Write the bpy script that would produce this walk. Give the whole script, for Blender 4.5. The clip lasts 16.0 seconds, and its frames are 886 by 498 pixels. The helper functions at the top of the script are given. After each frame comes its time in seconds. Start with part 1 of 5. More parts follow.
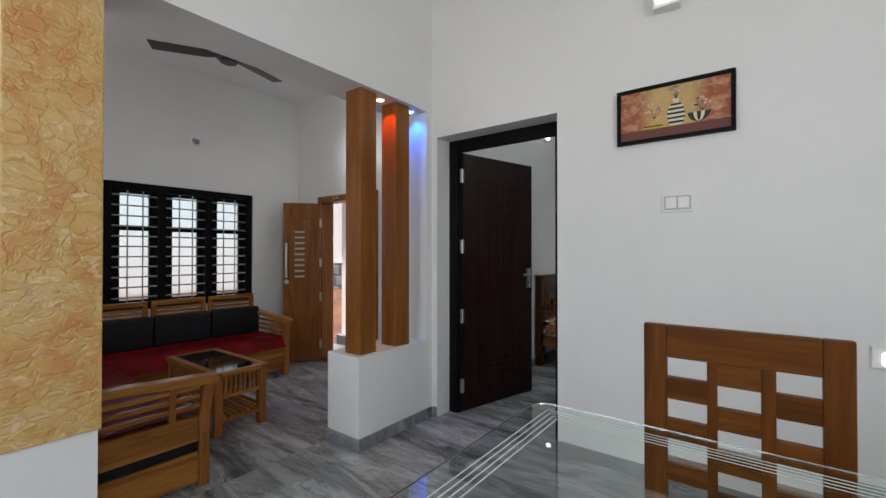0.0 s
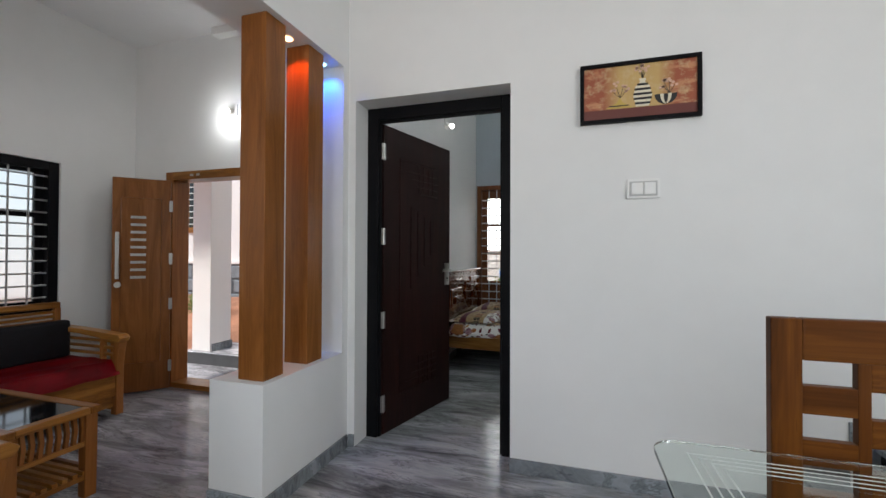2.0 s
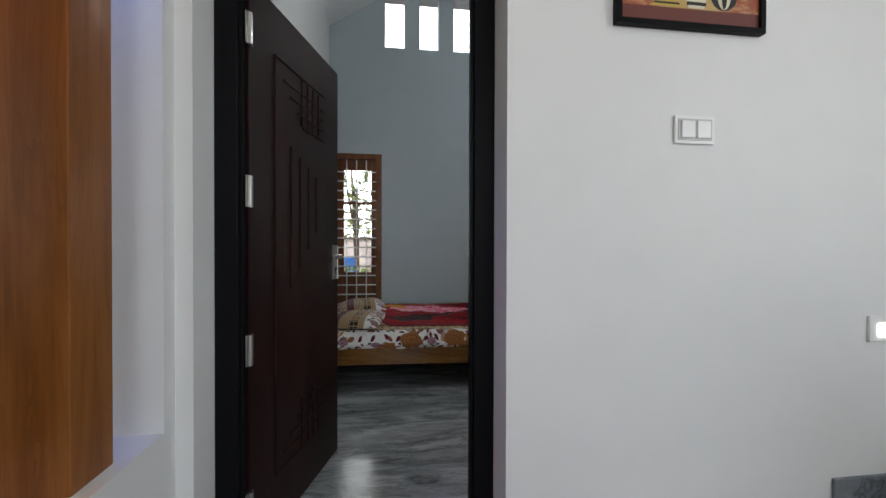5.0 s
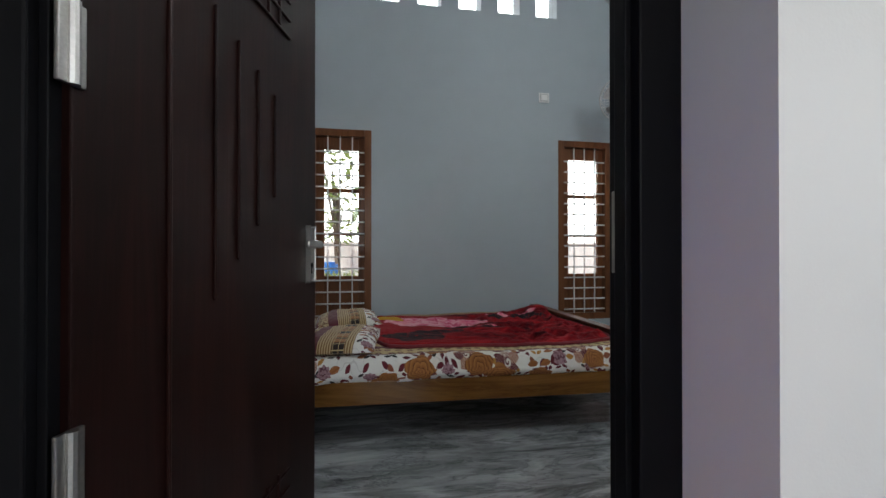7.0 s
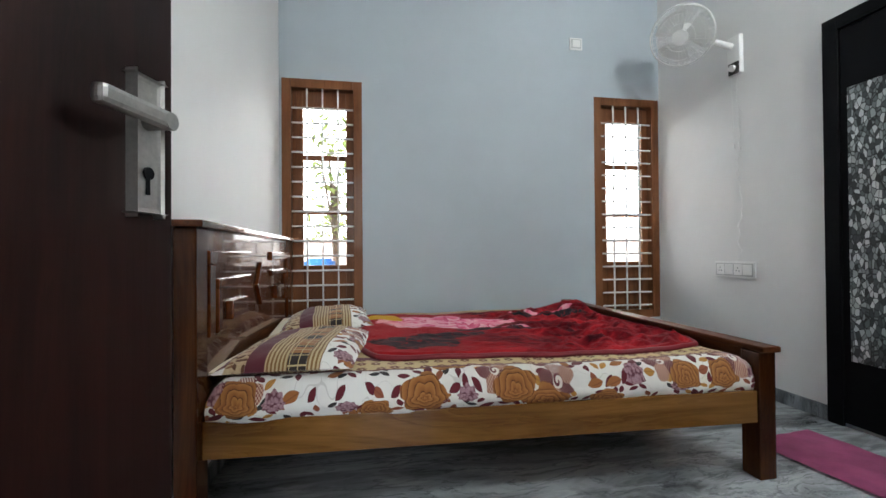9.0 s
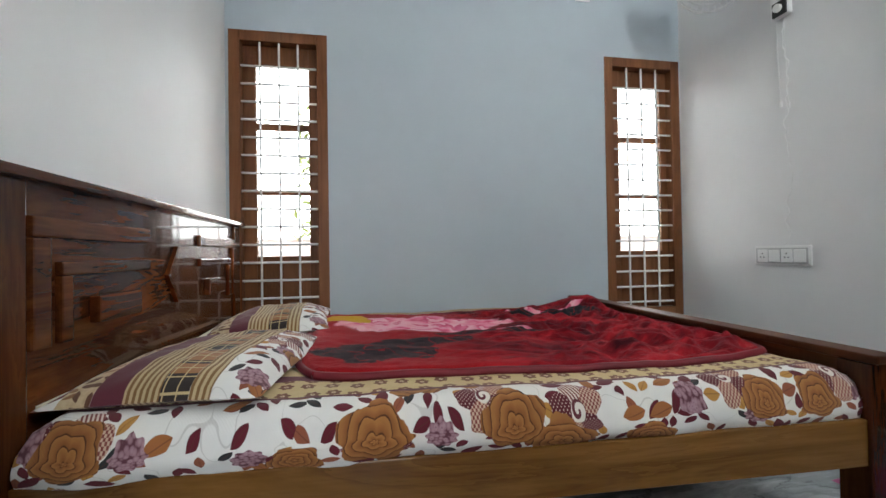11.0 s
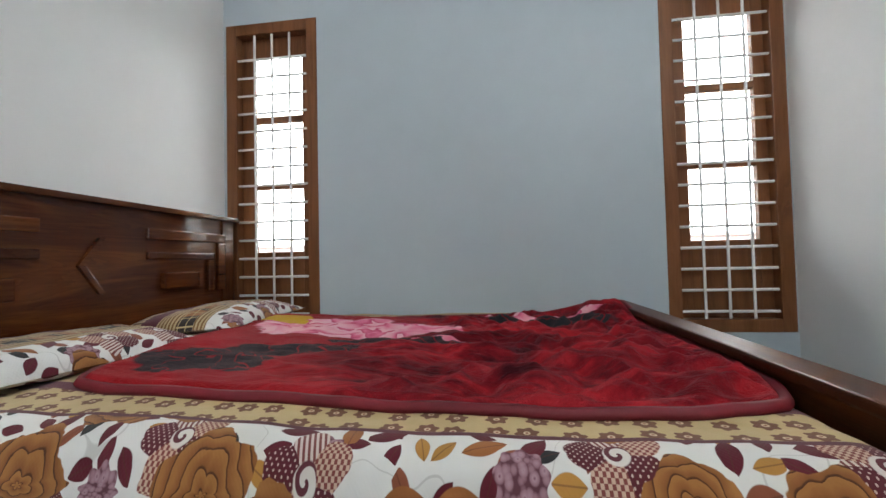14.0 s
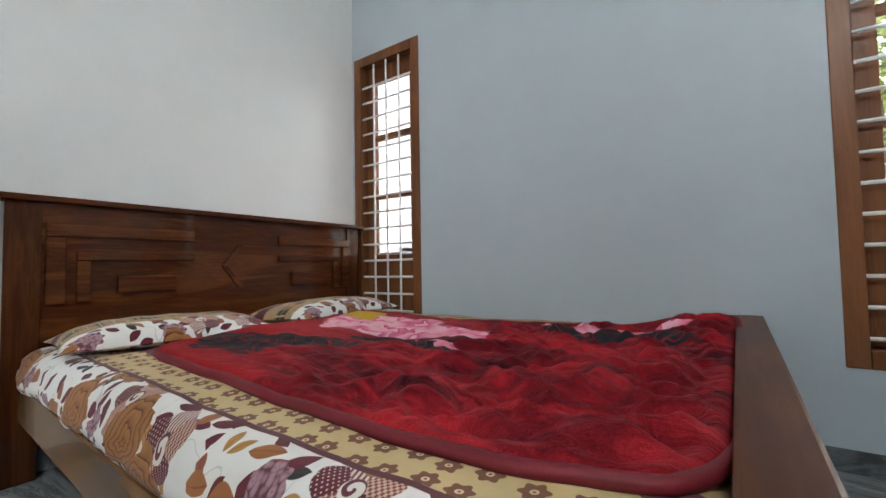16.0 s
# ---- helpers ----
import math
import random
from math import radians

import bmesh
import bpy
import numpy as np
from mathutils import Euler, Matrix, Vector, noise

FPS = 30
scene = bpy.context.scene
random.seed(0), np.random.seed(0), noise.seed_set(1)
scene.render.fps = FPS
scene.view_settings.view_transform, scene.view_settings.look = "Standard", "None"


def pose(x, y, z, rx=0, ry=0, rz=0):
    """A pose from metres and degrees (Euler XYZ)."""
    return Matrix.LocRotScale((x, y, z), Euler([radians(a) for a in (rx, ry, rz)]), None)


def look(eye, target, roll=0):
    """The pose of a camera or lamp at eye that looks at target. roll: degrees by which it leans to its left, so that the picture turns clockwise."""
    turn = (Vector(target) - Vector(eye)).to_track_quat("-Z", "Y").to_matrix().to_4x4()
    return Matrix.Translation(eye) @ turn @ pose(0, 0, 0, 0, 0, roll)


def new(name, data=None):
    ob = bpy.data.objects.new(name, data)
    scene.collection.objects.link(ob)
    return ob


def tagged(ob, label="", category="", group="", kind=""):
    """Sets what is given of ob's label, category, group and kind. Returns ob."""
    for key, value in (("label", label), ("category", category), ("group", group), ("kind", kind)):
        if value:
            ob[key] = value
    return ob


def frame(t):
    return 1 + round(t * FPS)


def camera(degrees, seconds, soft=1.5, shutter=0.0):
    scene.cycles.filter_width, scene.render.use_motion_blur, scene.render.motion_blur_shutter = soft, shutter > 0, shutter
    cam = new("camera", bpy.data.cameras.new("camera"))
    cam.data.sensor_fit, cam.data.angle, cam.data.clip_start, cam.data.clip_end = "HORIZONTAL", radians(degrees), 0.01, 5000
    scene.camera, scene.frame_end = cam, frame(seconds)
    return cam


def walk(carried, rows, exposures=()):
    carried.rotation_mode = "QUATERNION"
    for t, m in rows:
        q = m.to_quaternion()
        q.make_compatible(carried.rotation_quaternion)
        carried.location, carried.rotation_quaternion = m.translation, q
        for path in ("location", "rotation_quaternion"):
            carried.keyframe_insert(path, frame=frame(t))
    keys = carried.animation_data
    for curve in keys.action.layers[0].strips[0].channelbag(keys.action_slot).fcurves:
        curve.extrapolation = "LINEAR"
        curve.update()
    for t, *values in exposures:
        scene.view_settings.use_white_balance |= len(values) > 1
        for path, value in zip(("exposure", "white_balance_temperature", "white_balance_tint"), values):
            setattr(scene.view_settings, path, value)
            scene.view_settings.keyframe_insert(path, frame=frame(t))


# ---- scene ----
cam = camera(93.0, 16.0)
PATH = [
    (0, (0.116, 0.919, 1.280), (-1.093, 2.512, 1.297), -0.0),
    (0.5, (-0.068, 0.951, 1.266), (-1.174, 2.617, 1.285), 0.1),
    (1, (-0.245, 0.997, 1.252), (-1.205, 2.751, 1.271), 0.1),
    (1.5, (-0.420, 1.052, 1.242), (-1.207, 2.890, 1.261), 0.1),
    (2, (-0.578, 1.141, 1.213), (-1.179, 3.048, 1.236), 0.2),
    (2.5, (-0.749, 1.267, 1.212), (-1.171, 3.222, 1.223), 0.1),
    (3, (-0.904, 1.398, 1.196), (-1.169, 3.381, 1.206), 0.2),
    (3.5, (-1.061, 1.546, 1.186), (-1.151, 3.544, 1.186), 0.1),
    (4, (-1.179, 1.739, 1.167), (-1.107, 3.737, 1.155), 0.0),
    (4.5, (-1.267, 1.933, 1.155), (-1.072, 3.924, 1.133), 0.1),
    (7, (-1.426, 3.075, 1.057), (-1.060, 5.033, 1.068), 0.0),
    (7.5, (-1.394, 3.293, 1.031), (-1.032, 5.250, 1.038), -0.1),
    (8, (-1.359, 3.513, 0.986), (-1.009, 5.462, 0.997), -0.2),
    (10.5, (-1.212, 4.281, 0.841), (-0.859, 6.249, 0.863), -0.7),
    (11, (-1.135, 4.391, 0.823), (-0.778, 6.359, 0.847), -0.9),
    (11.5, (-1.030, 4.502, 0.807), (-0.676, 6.470, 0.838), -1.0),
    (12, (-0.915, 4.579, 0.793), (-0.565, 6.548, 0.823), -1.0),
    (12.5, (-0.786, 4.644, 0.782), (-0.487, 6.621, 0.819), -1.1),
    (13, (-0.645, 4.696, 0.763), (-0.511, 6.691, 0.814), -1.3),
    (13.5, (-0.489, 4.743, 0.750), (-0.559, 6.741, 0.807), -1.3),
    (14, (-0.324, 4.775, 0.747), (-0.600, 6.755, 0.806), -1.3),
    (14.5, (-0.154, 4.811, 0.752), (-0.665, 6.744, 0.819), -1.2),
    (15, (0.002, 4.877, 0.743), (-0.732, 6.736, 0.813), -1.3),
    (15.5, (0.131, 4.956, 0.730), (-0.804, 6.722, 0.806), -1.2),
    (16, (0.219, 5.042, 0.735), (-0.926, 6.679, 0.822), -1.0),
]
walk(cam, [(t, look(eye, target, roll)) for t, eye, target, roll in PATH],
     [(0, -0.13), (2.5, 0.0), (4, -0.08), (4.5, -0.04), (7, 0.22), (7.5, 0.72), (8, 1.25), (11, 1.22), (13, 1.15), (16, 1.25)])

# ---- world, sun and lamps ----
world = bpy.data.worlds.new("sky")
scene.world = world
world.use_nodes = True
wn = world.node_tree
sky = wn.nodes.new("ShaderNodeTexSky")
sky.sky_type = 'NISHITA'
sky.sun_disc = False
sky.sun_elevation, sky.sun_rotation = radians(55), radians(207)
wn.nodes["Background"].inputs[1].default_value = 0.15
wn.links.new(sky.outputs[0], wn.nodes["Background"].inputs[0])


def lamp(name, kind, m, power, color=(1, 1, 1), size=0.1, size_y=None, spot=60):
    d = bpy.data.lights.new(name, kind)
    d.energy, d.color = power, color
    if kind == 'AREA':
        d.shape, d.size, d.size_y = 'RECTANGLE', size, size_y or size
    elif kind == 'SUN':
        d.angle = size
    else:
        d.shadow_soft_size = size
        if kind == 'SPOT':
            d.spot_size, d.spot_blend = radians(spot), 0.6
    ob = new(name, d)
    ob.matrix_world = m
    return ob


lamp("sun", 'SUN', look((-7, -8, 15), (-2, 2, 0)), 4.0, (1.0, 0.95, 0.88), radians(8))
# added fill light in an assumed opening, unseen behind the walk
lamp("hall_fill", 'AREA', look((-1.0, -1.36, 2.05), (-1.3, 3.5, 1.5)), 34, (0.95, 0.98, 1.0), 2.0, 2.0)
# added fill light that brightens the partition's hall face, in an unseen opening
lamp("stair_side_fill", 'AREA', look((2.57, 0.15, 2.1), (-2.0, 2.2, 1.2)), 54, (0.95, 0.98, 1.0), 1.6, 1.3)
# sky light at the barred living room window
lamp("living_window_daylight", 'AREA', look((-4.78, 2.8, 1.35), (-2, 2.6, 1.0)), 4, (0.95, 0.98, 1.0), 1.3, 1.0)
# added fill for the living room, in an opening hidden by the partition
lamp("living_back_fill", 'AREA', look((-3.45, -0.17, 1.75), (-3.3, 3.5, 1.6)), 13, (0.95, 0.98, 1.0), 1.4, 1.3)
# lamps that the rooms have
lamp("living_lamp_glow", 'POINT', pose(-3.40, 3.90, 2.38), 3.6, (0.95, 0.98, 1.0), 0.03)
lamp("bedroom_lamp_glow", 'POINT', pose(0.75, 3.97, 2.85), 32, (0.91, 0.97, 1.0), 0.035)
lamp("orange_spot_glow", 'SPOT', look((-2.06, 3.04, 2.365), (-2.06, 3.14, 1.75)), 12, (1.0, 0.13, 0.01), 0.02, spot=100)
lamp("blue_spot_glow", 'SPOT', look((-2.06, 3.355, 2.365), (-2.04, 3.44, 1.8)), 15, (0.01, 0.12, 1.0), 0.02, spot=110)


# ---- materials ----
class Nodes:
    """Short names for building a node material."""

    def __init__(self, name):
        self.m = bpy.data.materials.new(name)
        self.m.use_nodes = True
        self.t = self.m.node_tree
        self.b = self.t.nodes["Principled BSDF"]

    def put(self, sock, v):
        if isinstance(v, bpy.types.NodeSocket):
            self.t.links.new(v, sock)
        else:
            sock.default_value = v

    def coords(self, kind="Object"):
        return self.t.nodes.new("ShaderNodeTexCoord").outputs[kind]

    def rand(self):
        return self.t.nodes.new("ShaderNodeObjectInfo").outputs["Random"]

    def mapping(self, v, scale=(1, 1, 1), loc=(0, 0, 0), rot=(0, 0, 0)):
        n = self.t.nodes.new("ShaderNodeMapping")
        self.put(n.inputs["Vector"], v)
        self.put(n.inputs["Scale"], scale)
        self.put(n.inputs["Location"], loc)
        self.put(n.inputs["Rotation"], rot)
        return n.outputs[0]

    def noise(self, v, scale, detail=4, rough=0.55, dist=0.0, out="Fac"):
        n = self.t.nodes.new("ShaderNodeTexNoise")
        self.put(n.inputs["Vector"], v)
        n.inputs["Scale"].default_value = scale
        n.inputs["Detail"].default_value = detail
        n.inputs["Roughness"].default_value = rough
        n.inputs["Distortion"].default_value = dist
        return n.outputs[out]

    def voronoi(self, v, scale, feature='F1', rnd=1.0, out="Distance"):
        n = self.t.nodes.new("ShaderNodeTexVoronoi")
        n.feature = feature
        self.put(n.inputs["Vector"], v)
        n.inputs["Scale"].default_value = scale
        n.inputs["Randomness"].default_value = rnd
        return n.outputs[out] if out else n

    def math(self, op, a, b=0.0, c=0.0):
        n = self.t.nodes.new("ShaderNodeMath")
        n.operation = op
        self.put(n.inputs[0], a)
        self.put(n.inputs[1], b)
        self.put(n.inputs[2], c)
        return n.outputs[0]

    def vmath(self, op, a, b=(0, 0, 0), out=0):
        n = self.t.nodes.new("ShaderNodeVectorMath")
        n.operation = op
        self.put(n.inputs[0], a)
        self.put(n.inputs[1], b)
        return n.outputs[out]

    def sep(self, v):
        n = self.t.nodes.new("ShaderNodeSeparateXYZ")
        self.put(n.inputs[0], v)
        return n.outputs

    def comb(self, x, y, z=0.0):
        n = self.t.nodes.new("ShaderNodeCombineXYZ")
        for s, v in zip(n.inputs, (x, y, z)):
            self.put(s, v)
        return n.outputs[0]

    def ramp(self, fac, stops):
        n = self.t.nodes.new("ShaderNodeValToRGB")
        self.put(n.inputs[0], fac)
        e = n.color_ramp.elements
        while len(e) < len(stops):
            e.new(0.5)
        for s, (p, c) in zip(e, stops):
            s.position, s.color = p, (*c, 1)
        return n.outputs[0]

    def step(self, v, lo, hi):
        n = self.t.nodes.new("ShaderNodeMapRange")
        self.put(n.inputs[0], v)
        n.inputs[1].default_value, n.inputs[2].default_value = lo, hi
        return n.outputs[0]

    def mix(self, fac, a, b):
        n = self.t.nodes.new("ShaderNodeMix")
        n.data_type = 'RGBA'
        self.put(n.inputs[0], fac)
        self.put(n.inputs[6], a if isinstance(a, bpy.types.NodeSocket) else (*a, 1))
        self.put(n.inputs[7], b if isinstance(b, bpy.types.NodeSocket) else (*b, 1))
        return n.outputs[2]

    def bump(self, height, strength=0.2, distance=0.01):
        n = self.t.nodes.new("ShaderNodeBump")
        n.inputs["Strength"].default_value, n.inputs["Distance"].default_value = strength, distance
        self.put(n.inputs["Height"], height)
        self.t.links.new(n.outputs[0], self.b.inputs["Normal"])

    def done(self, color, rough=0.5, metal=0.0, **more):
        self.put(self.b.inputs["Base Color"], color if isinstance(color, bpy.types.NodeSocket) else (*color, 1))
        self.put(self.b.inputs["Roughness"], rough)
        self.put(self.b.inputs["Metallic"], metal)
        for k, v in more.items():
            self.put(self.b.inputs[k.replace("_", " ")], v)
        return self.m


def plain(name, color, rough=0.5, metal=0.0, vary=0.06, scale=14.0, relief=0.05, **more):
    """Paint, metal or plastic with faint mottling and fine relief."""
    n = Nodes(name)
    v = n.coords()
    big, fine = n.noise(v, scale * 0.2, 3), n.noise(v, scale * 12, 3)
    dark = tuple(c * (1 - vary) for c in color)
    light = tuple(min(1, c * (1 + vary)) for c in color)
    c = n.ramp(n.math('ADD', n.math('MULTIPLY', big, 0.7), n.math('MULTIPLY', fine, 0.3)), [(0.35, dark), (0.65, light)])
    if relief:
        n.bump(fine, relief, 0.002)
    return n.done(c, rough, metal, **more)


def plaster(name, color):
    """Rolled wall paint: soft unevenness and orange-peel relief."""
    n = Nodes(name)
    v = n.coords()
    big, mid, fine = n.noise(v, 0.9, 4), n.noise(v, 6, 4), n.noise(v, 180, 2)
    f = n.math('ADD', n.math('MULTIPLY', big, 0.6), n.math('MULTIPLY', mid, 0.4))
    c = n.ramp(f, [(0.3, tuple(x * 0.94 for x in color)), (0.7, color)])
    n.bump(n.math('ADD', n.math('MULTIPLY', mid, 1.0), n.math('MULTIPLY', fine, 0.15)), 0.12, 0.012)
    return n.done(c, n.step(mid, -1.0, 2.0), Specular_IOR_Level=0.3)


def wood(name, dark, mid, light, rough=0.3, axis=2, coat=0.0, scale=1.0, gloss=0.22):
    """Planed timber with long grain along one axis, streaks and a few knots."""
    n = Nodes(name)
    r = n.rand()
    v = n.vmath('ADD', n.coords(), n.comb(n.math('MULTIPLY', r, 7.0), n.math('MULTIPLY', r, 3.0), n.math('MULTIPLY', r, 11.0)))
    s = [9 * scale] * 3
    s[axis] = 0.9 * scale
    stretched = n.mapping(v, s)
    rings = n.noise(stretched, 1.0, 5, 0.6, 1.2)
    s2 = [130 * scale] * 3
    s2[axis] = 4 * scale
    fibre = n.noise(n.mapping(v, s2), 1.0, 3)
    knots = n.voronoi(n.mapping(v, [x * 0.28 for x in s]), 1.0)
    bands = n.math('FRACT', n.math('MULTIPLY', rings, 5.0))
    f = n.math('ADD', n.math('MULTIPLY', rings, 0.75), n.math('ADD', n.math('MULTIPLY', bands, 0.10), n.math('MULTIPLY', fibre, 0.18)))
    c = n.ramp(f, [(0.3, dark), (0.5, mid), (0.72, light)])
    c = n.mix(n.step(knots, 0.13, 0.04), c, tuple(x * 0.4 for x in dark))
    n.bump(fibre, 0.12, 0.002)
    return n.done(c, n.step(fibre, -1.0 + rough, 2.0 + rough) if rough > 0.5 else rough, Coat_Weight=coat, Coat_Roughness=0.06, Specular_IOR_Level=gloss)


def marble(name, tint=(1, 1, 1)):
    """Polished grey marble with flowing dark and pale veins."""
    n = Nodes(name)
    r = n.rand()
    v = n.vmath('ADD', n.coords(), n.comb(n.math('MULTIPLY', r, 9.0), n.math('MULTIPLY', r, 5.0), 0.0))
    w = n.mapping(v, (0.8, 3.2, 1.0), rot=(0, 0, radians(20)))
    warp = n.noise(w, 1.2, 5, 0.6, 1.0, out="Color")
    w2 = n.vmath('ADD', w, n.vmath('MULTIPLY', warp, (0.9, 0.9, 0.9)))
    flow = n.noise(w2, 1.3, 8, 0.62, 1.4)
    vein = n.math('ABSOLUTE', n.math('SUBTRACT', n.noise(w2, 2.1, 6, 0.6, 0.8), 0.5))
    c = n.ramp(flow, [(0.32, tuple(0.07 * t for t in tint)), (0.46, tuple(0.20 * t for t in tint)), (0.56, tuple(0.30 * t for t in tint)), (0.72, tuple(0.46 * t for t in tint))])
    c = n.mix(n.math('MULTIPLY', n.step(vein, 0.022, 0.0), 0.55), c, (0.04, 0.045, 0.05))
    n.bump(n.noise(v, 5, 2), 0.015, 0.01)
    return n.done(c, n.math('ADD', 0.10, n.math('MULTIPLY', flow, 0.14)), Specular_IOR_Level=0.5)


WHITE = plaster("white_wall_paint", (0.80, 0.80, 0.785))
GREY = plaster("blue_grey_wall_paint", (0.455, 0.512, 0.555))
CEIL = plaster("white_ceiling_paint", (0.80, 0.80, 0.80))
MARBLE = marble("grey_marble", (1.22, 1.29, 1.32))
SKIRT = marble("skirting_marble", (0.85, 0.93, 1.0))
TEAK = wood("teak", (0.15, 0.049, 0.010), (0.235, 0.084, 0.018), (0.31, 0.122, 0.033), 0.34, 2, 0.12)
TEAK_X = wood("teak_lying", (0.11, 0.036, 0.006), (0.25, 0.098, 0.017), (0.40, 0.18, 0.038), 0.3, 0, 0.2)
CHAIRWOOD = wood("chair_teak", (0.042, 0.012, 0.002), (0.095, 0.029, 0.0045), (0.17, 0.060, 0.009), 0.42, 0, 0.0, gloss=0.12)
CHAIRWOOD_Z = wood("chair_teak_upright", (0.042, 0.012, 0.002), (0.095, 0.029, 0.0045), (0.17, 0.060, 0.009), 0.42, 2, 0.0, gloss=0.12)
TEAK_Y = wood("teak_lying_across", (0.11, 0.036, 0.006), (0.25, 0.098, 0.017), (0.40, 0.18, 0.038), 0.3, 1, 0.2)
# bed woods: rails paler and yellower, posts darkest, foot end less glossy
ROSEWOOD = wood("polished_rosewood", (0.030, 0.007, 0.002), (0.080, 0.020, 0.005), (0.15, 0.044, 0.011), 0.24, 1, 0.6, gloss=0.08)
FOOTWOOD = wood("dull_rosewood", (0.032, 0.009, 0.003), (0.075, 0.022, 0.007), (0.13, 0.042, 0.013), 0.42, 1, 0.06, gloss=0.12)
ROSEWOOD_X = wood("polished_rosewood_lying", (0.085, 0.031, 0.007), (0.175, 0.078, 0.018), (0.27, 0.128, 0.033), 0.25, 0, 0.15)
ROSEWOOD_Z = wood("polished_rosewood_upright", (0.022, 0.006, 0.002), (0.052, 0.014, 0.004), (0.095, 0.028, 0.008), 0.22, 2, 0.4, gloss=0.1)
FRAMEWOOD = wood("varnished_window_wood", (0.10, 0.032, 0.010), (0.17, 0.062, 0.022), (0.23, 0.09, 0.035), 0.4, 2, 0.1)
DOORWOOD = wood("dark_stained_door", (0.004, 0.0012, 0.001), (0.012, 0.0030, 0.0022), (0.024, 0.0065, 0.0045), 0.45, 2, 0.0)
DOORWOOD.node_tree.nodes["Principled BSDF"].inputs["Specular IOR Level"].default_value = 0.2
BLACKPAINT = plain("black_enamel", (0.006, 0.006, 0.007), 0.42, Specular_IOR_Level=0.08)
CHROME = plain("brushed_steel", (0.45, 0.44, 0.42), 0.36, 1.0, vary=0.2)
PLASTIC = plain("white_plastic", (0.82, 0.82, 0.80), 0.35, vary=0.02)
GREYPLASTIC = plain("grey_plastic", (0.25, 0.25, 0.25), 0.4)
BARPAINT = plain("white_painted_steel", (0.72, 0.72, 0.72), 0.4, vary=0.05)
STEELBAR = plain("grey_steel_bar", (0.40, 0.40, 0.40), 0.4, 0.6)
GRANITE = plain("black_granite", (0.018, 0.016, 0.017), 0.25, vary=0.6, scale=40)
BLACKLEATHER = plain("black_upholstery", (0.008, 0.008, 0.010), 0.55, vary=0.3, scale=60, relief=0.3, Specular_IOR_Level=0.2)
SATIN = plain("dark_red_satin", (0.26, 0.004, 0.010), 0.4, vary=0.45, scale=20, Specular_IOR_Level=0.25)
PINKMAT = plain("pink_bath_mat", (0.50, 0.12, 0.26), 0.95, vary=0.25, scale=30, relief=0.6)
KERB = plain("dark_kerb_stone", (0.06, 0.06, 0.062), 0.4, vary=0.25, scale=20)
COIR = plain("brown_coir", (0.27, 0.12, 0.045), 0.95, vary=0.35, scale=40, relief=0.8)
OUTWHITE = plaster("outside_white_paint", (0.78, 0.76, 0.74))
EARTH = plain("red_earth", (0.36, 0.17, 0.10), 0.95, vary=0.45, scale=6, relief=0.8)
def leaf_material():
    """Thin leaves that let the sky's light through."""
    n = Nodes("leaf_green")
    v = n.coords()
    c = n.ramp(n.noise(v, 3, 3), [(0.35, (0.09, 0.12, 0.03)), (0.65, (0.17, 0.21, 0.07))])
    n.done(c, 0.5)
    tr = n.t.nodes.new("ShaderNodeBsdfTranslucent")
    n.t.links.new(n.mix(0.5, c, (0.50, 0.60, 0.22)), tr.inputs["Color"])
    both = n.t.nodes.new("ShaderNodeMixShader")
    both.inputs[0].default_value = 0.55
    n.t.links.new(n.b.outputs[0], both.inputs[1])
    n.t.links.new(tr.outputs[0], both.inputs[2])
    n.t.links.new(both.outputs[0], n.t.nodes["Material Output"].inputs["Surface"])
    return n.m


LEAF = leaf_material()
BARK = plain("bark", (0.16, 0.12, 0.09), 0.9, vary=0.4, scale=20, relief=0.7)
STONE = plain("grey_stone", (0.20, 0.22, 0.24), 0.85, vary=0.35, scale=10, relief=0.7)
BLUETARP = plain("blue_sheet", (0.05, 0.22, 0.62), 0.5)
TILE = marble("porch_marble", (1.6, 1.6, 1.7))


def glowing(name, color, strength):
    n = Nodes(name)
    return n.done((0.8, 0.8, 0.8), 0.4, Emission_Color=(*color, 1), Emission_Strength=strength)


GLOW = glowing("lit_lamp_cover", (1.0, 0.97, 0.9), 5.0)
GLOW_ORANGE = glowing("lit_orange_cover", (1.0, 0.45, 0.2), 8.0)
GLOW_BLUE = glowing("lit_blue_cover", (0.2, 0.5, 1.0), 8.0)


def glass_material(name, tint=(0.93, 0.97, 0.95), rough=0.0):
    n = Nodes(name)
    n.b.inputs["Transmission Weight"].default_value = 1.0
    return n.done(tint, rough, IOR=1.45)


GLASS = glass_material("clear_glass")
FROST = glass_material("frosted_glass", (0.60, 0.64, 0.66), 0.35)
TABLEGLASS = glass_material("table_glass", (0.86, 0.94, 0.91))
DARKGLASS = plain("black_glass", (0.006, 0.006, 0.007), 0.06, relief=0)


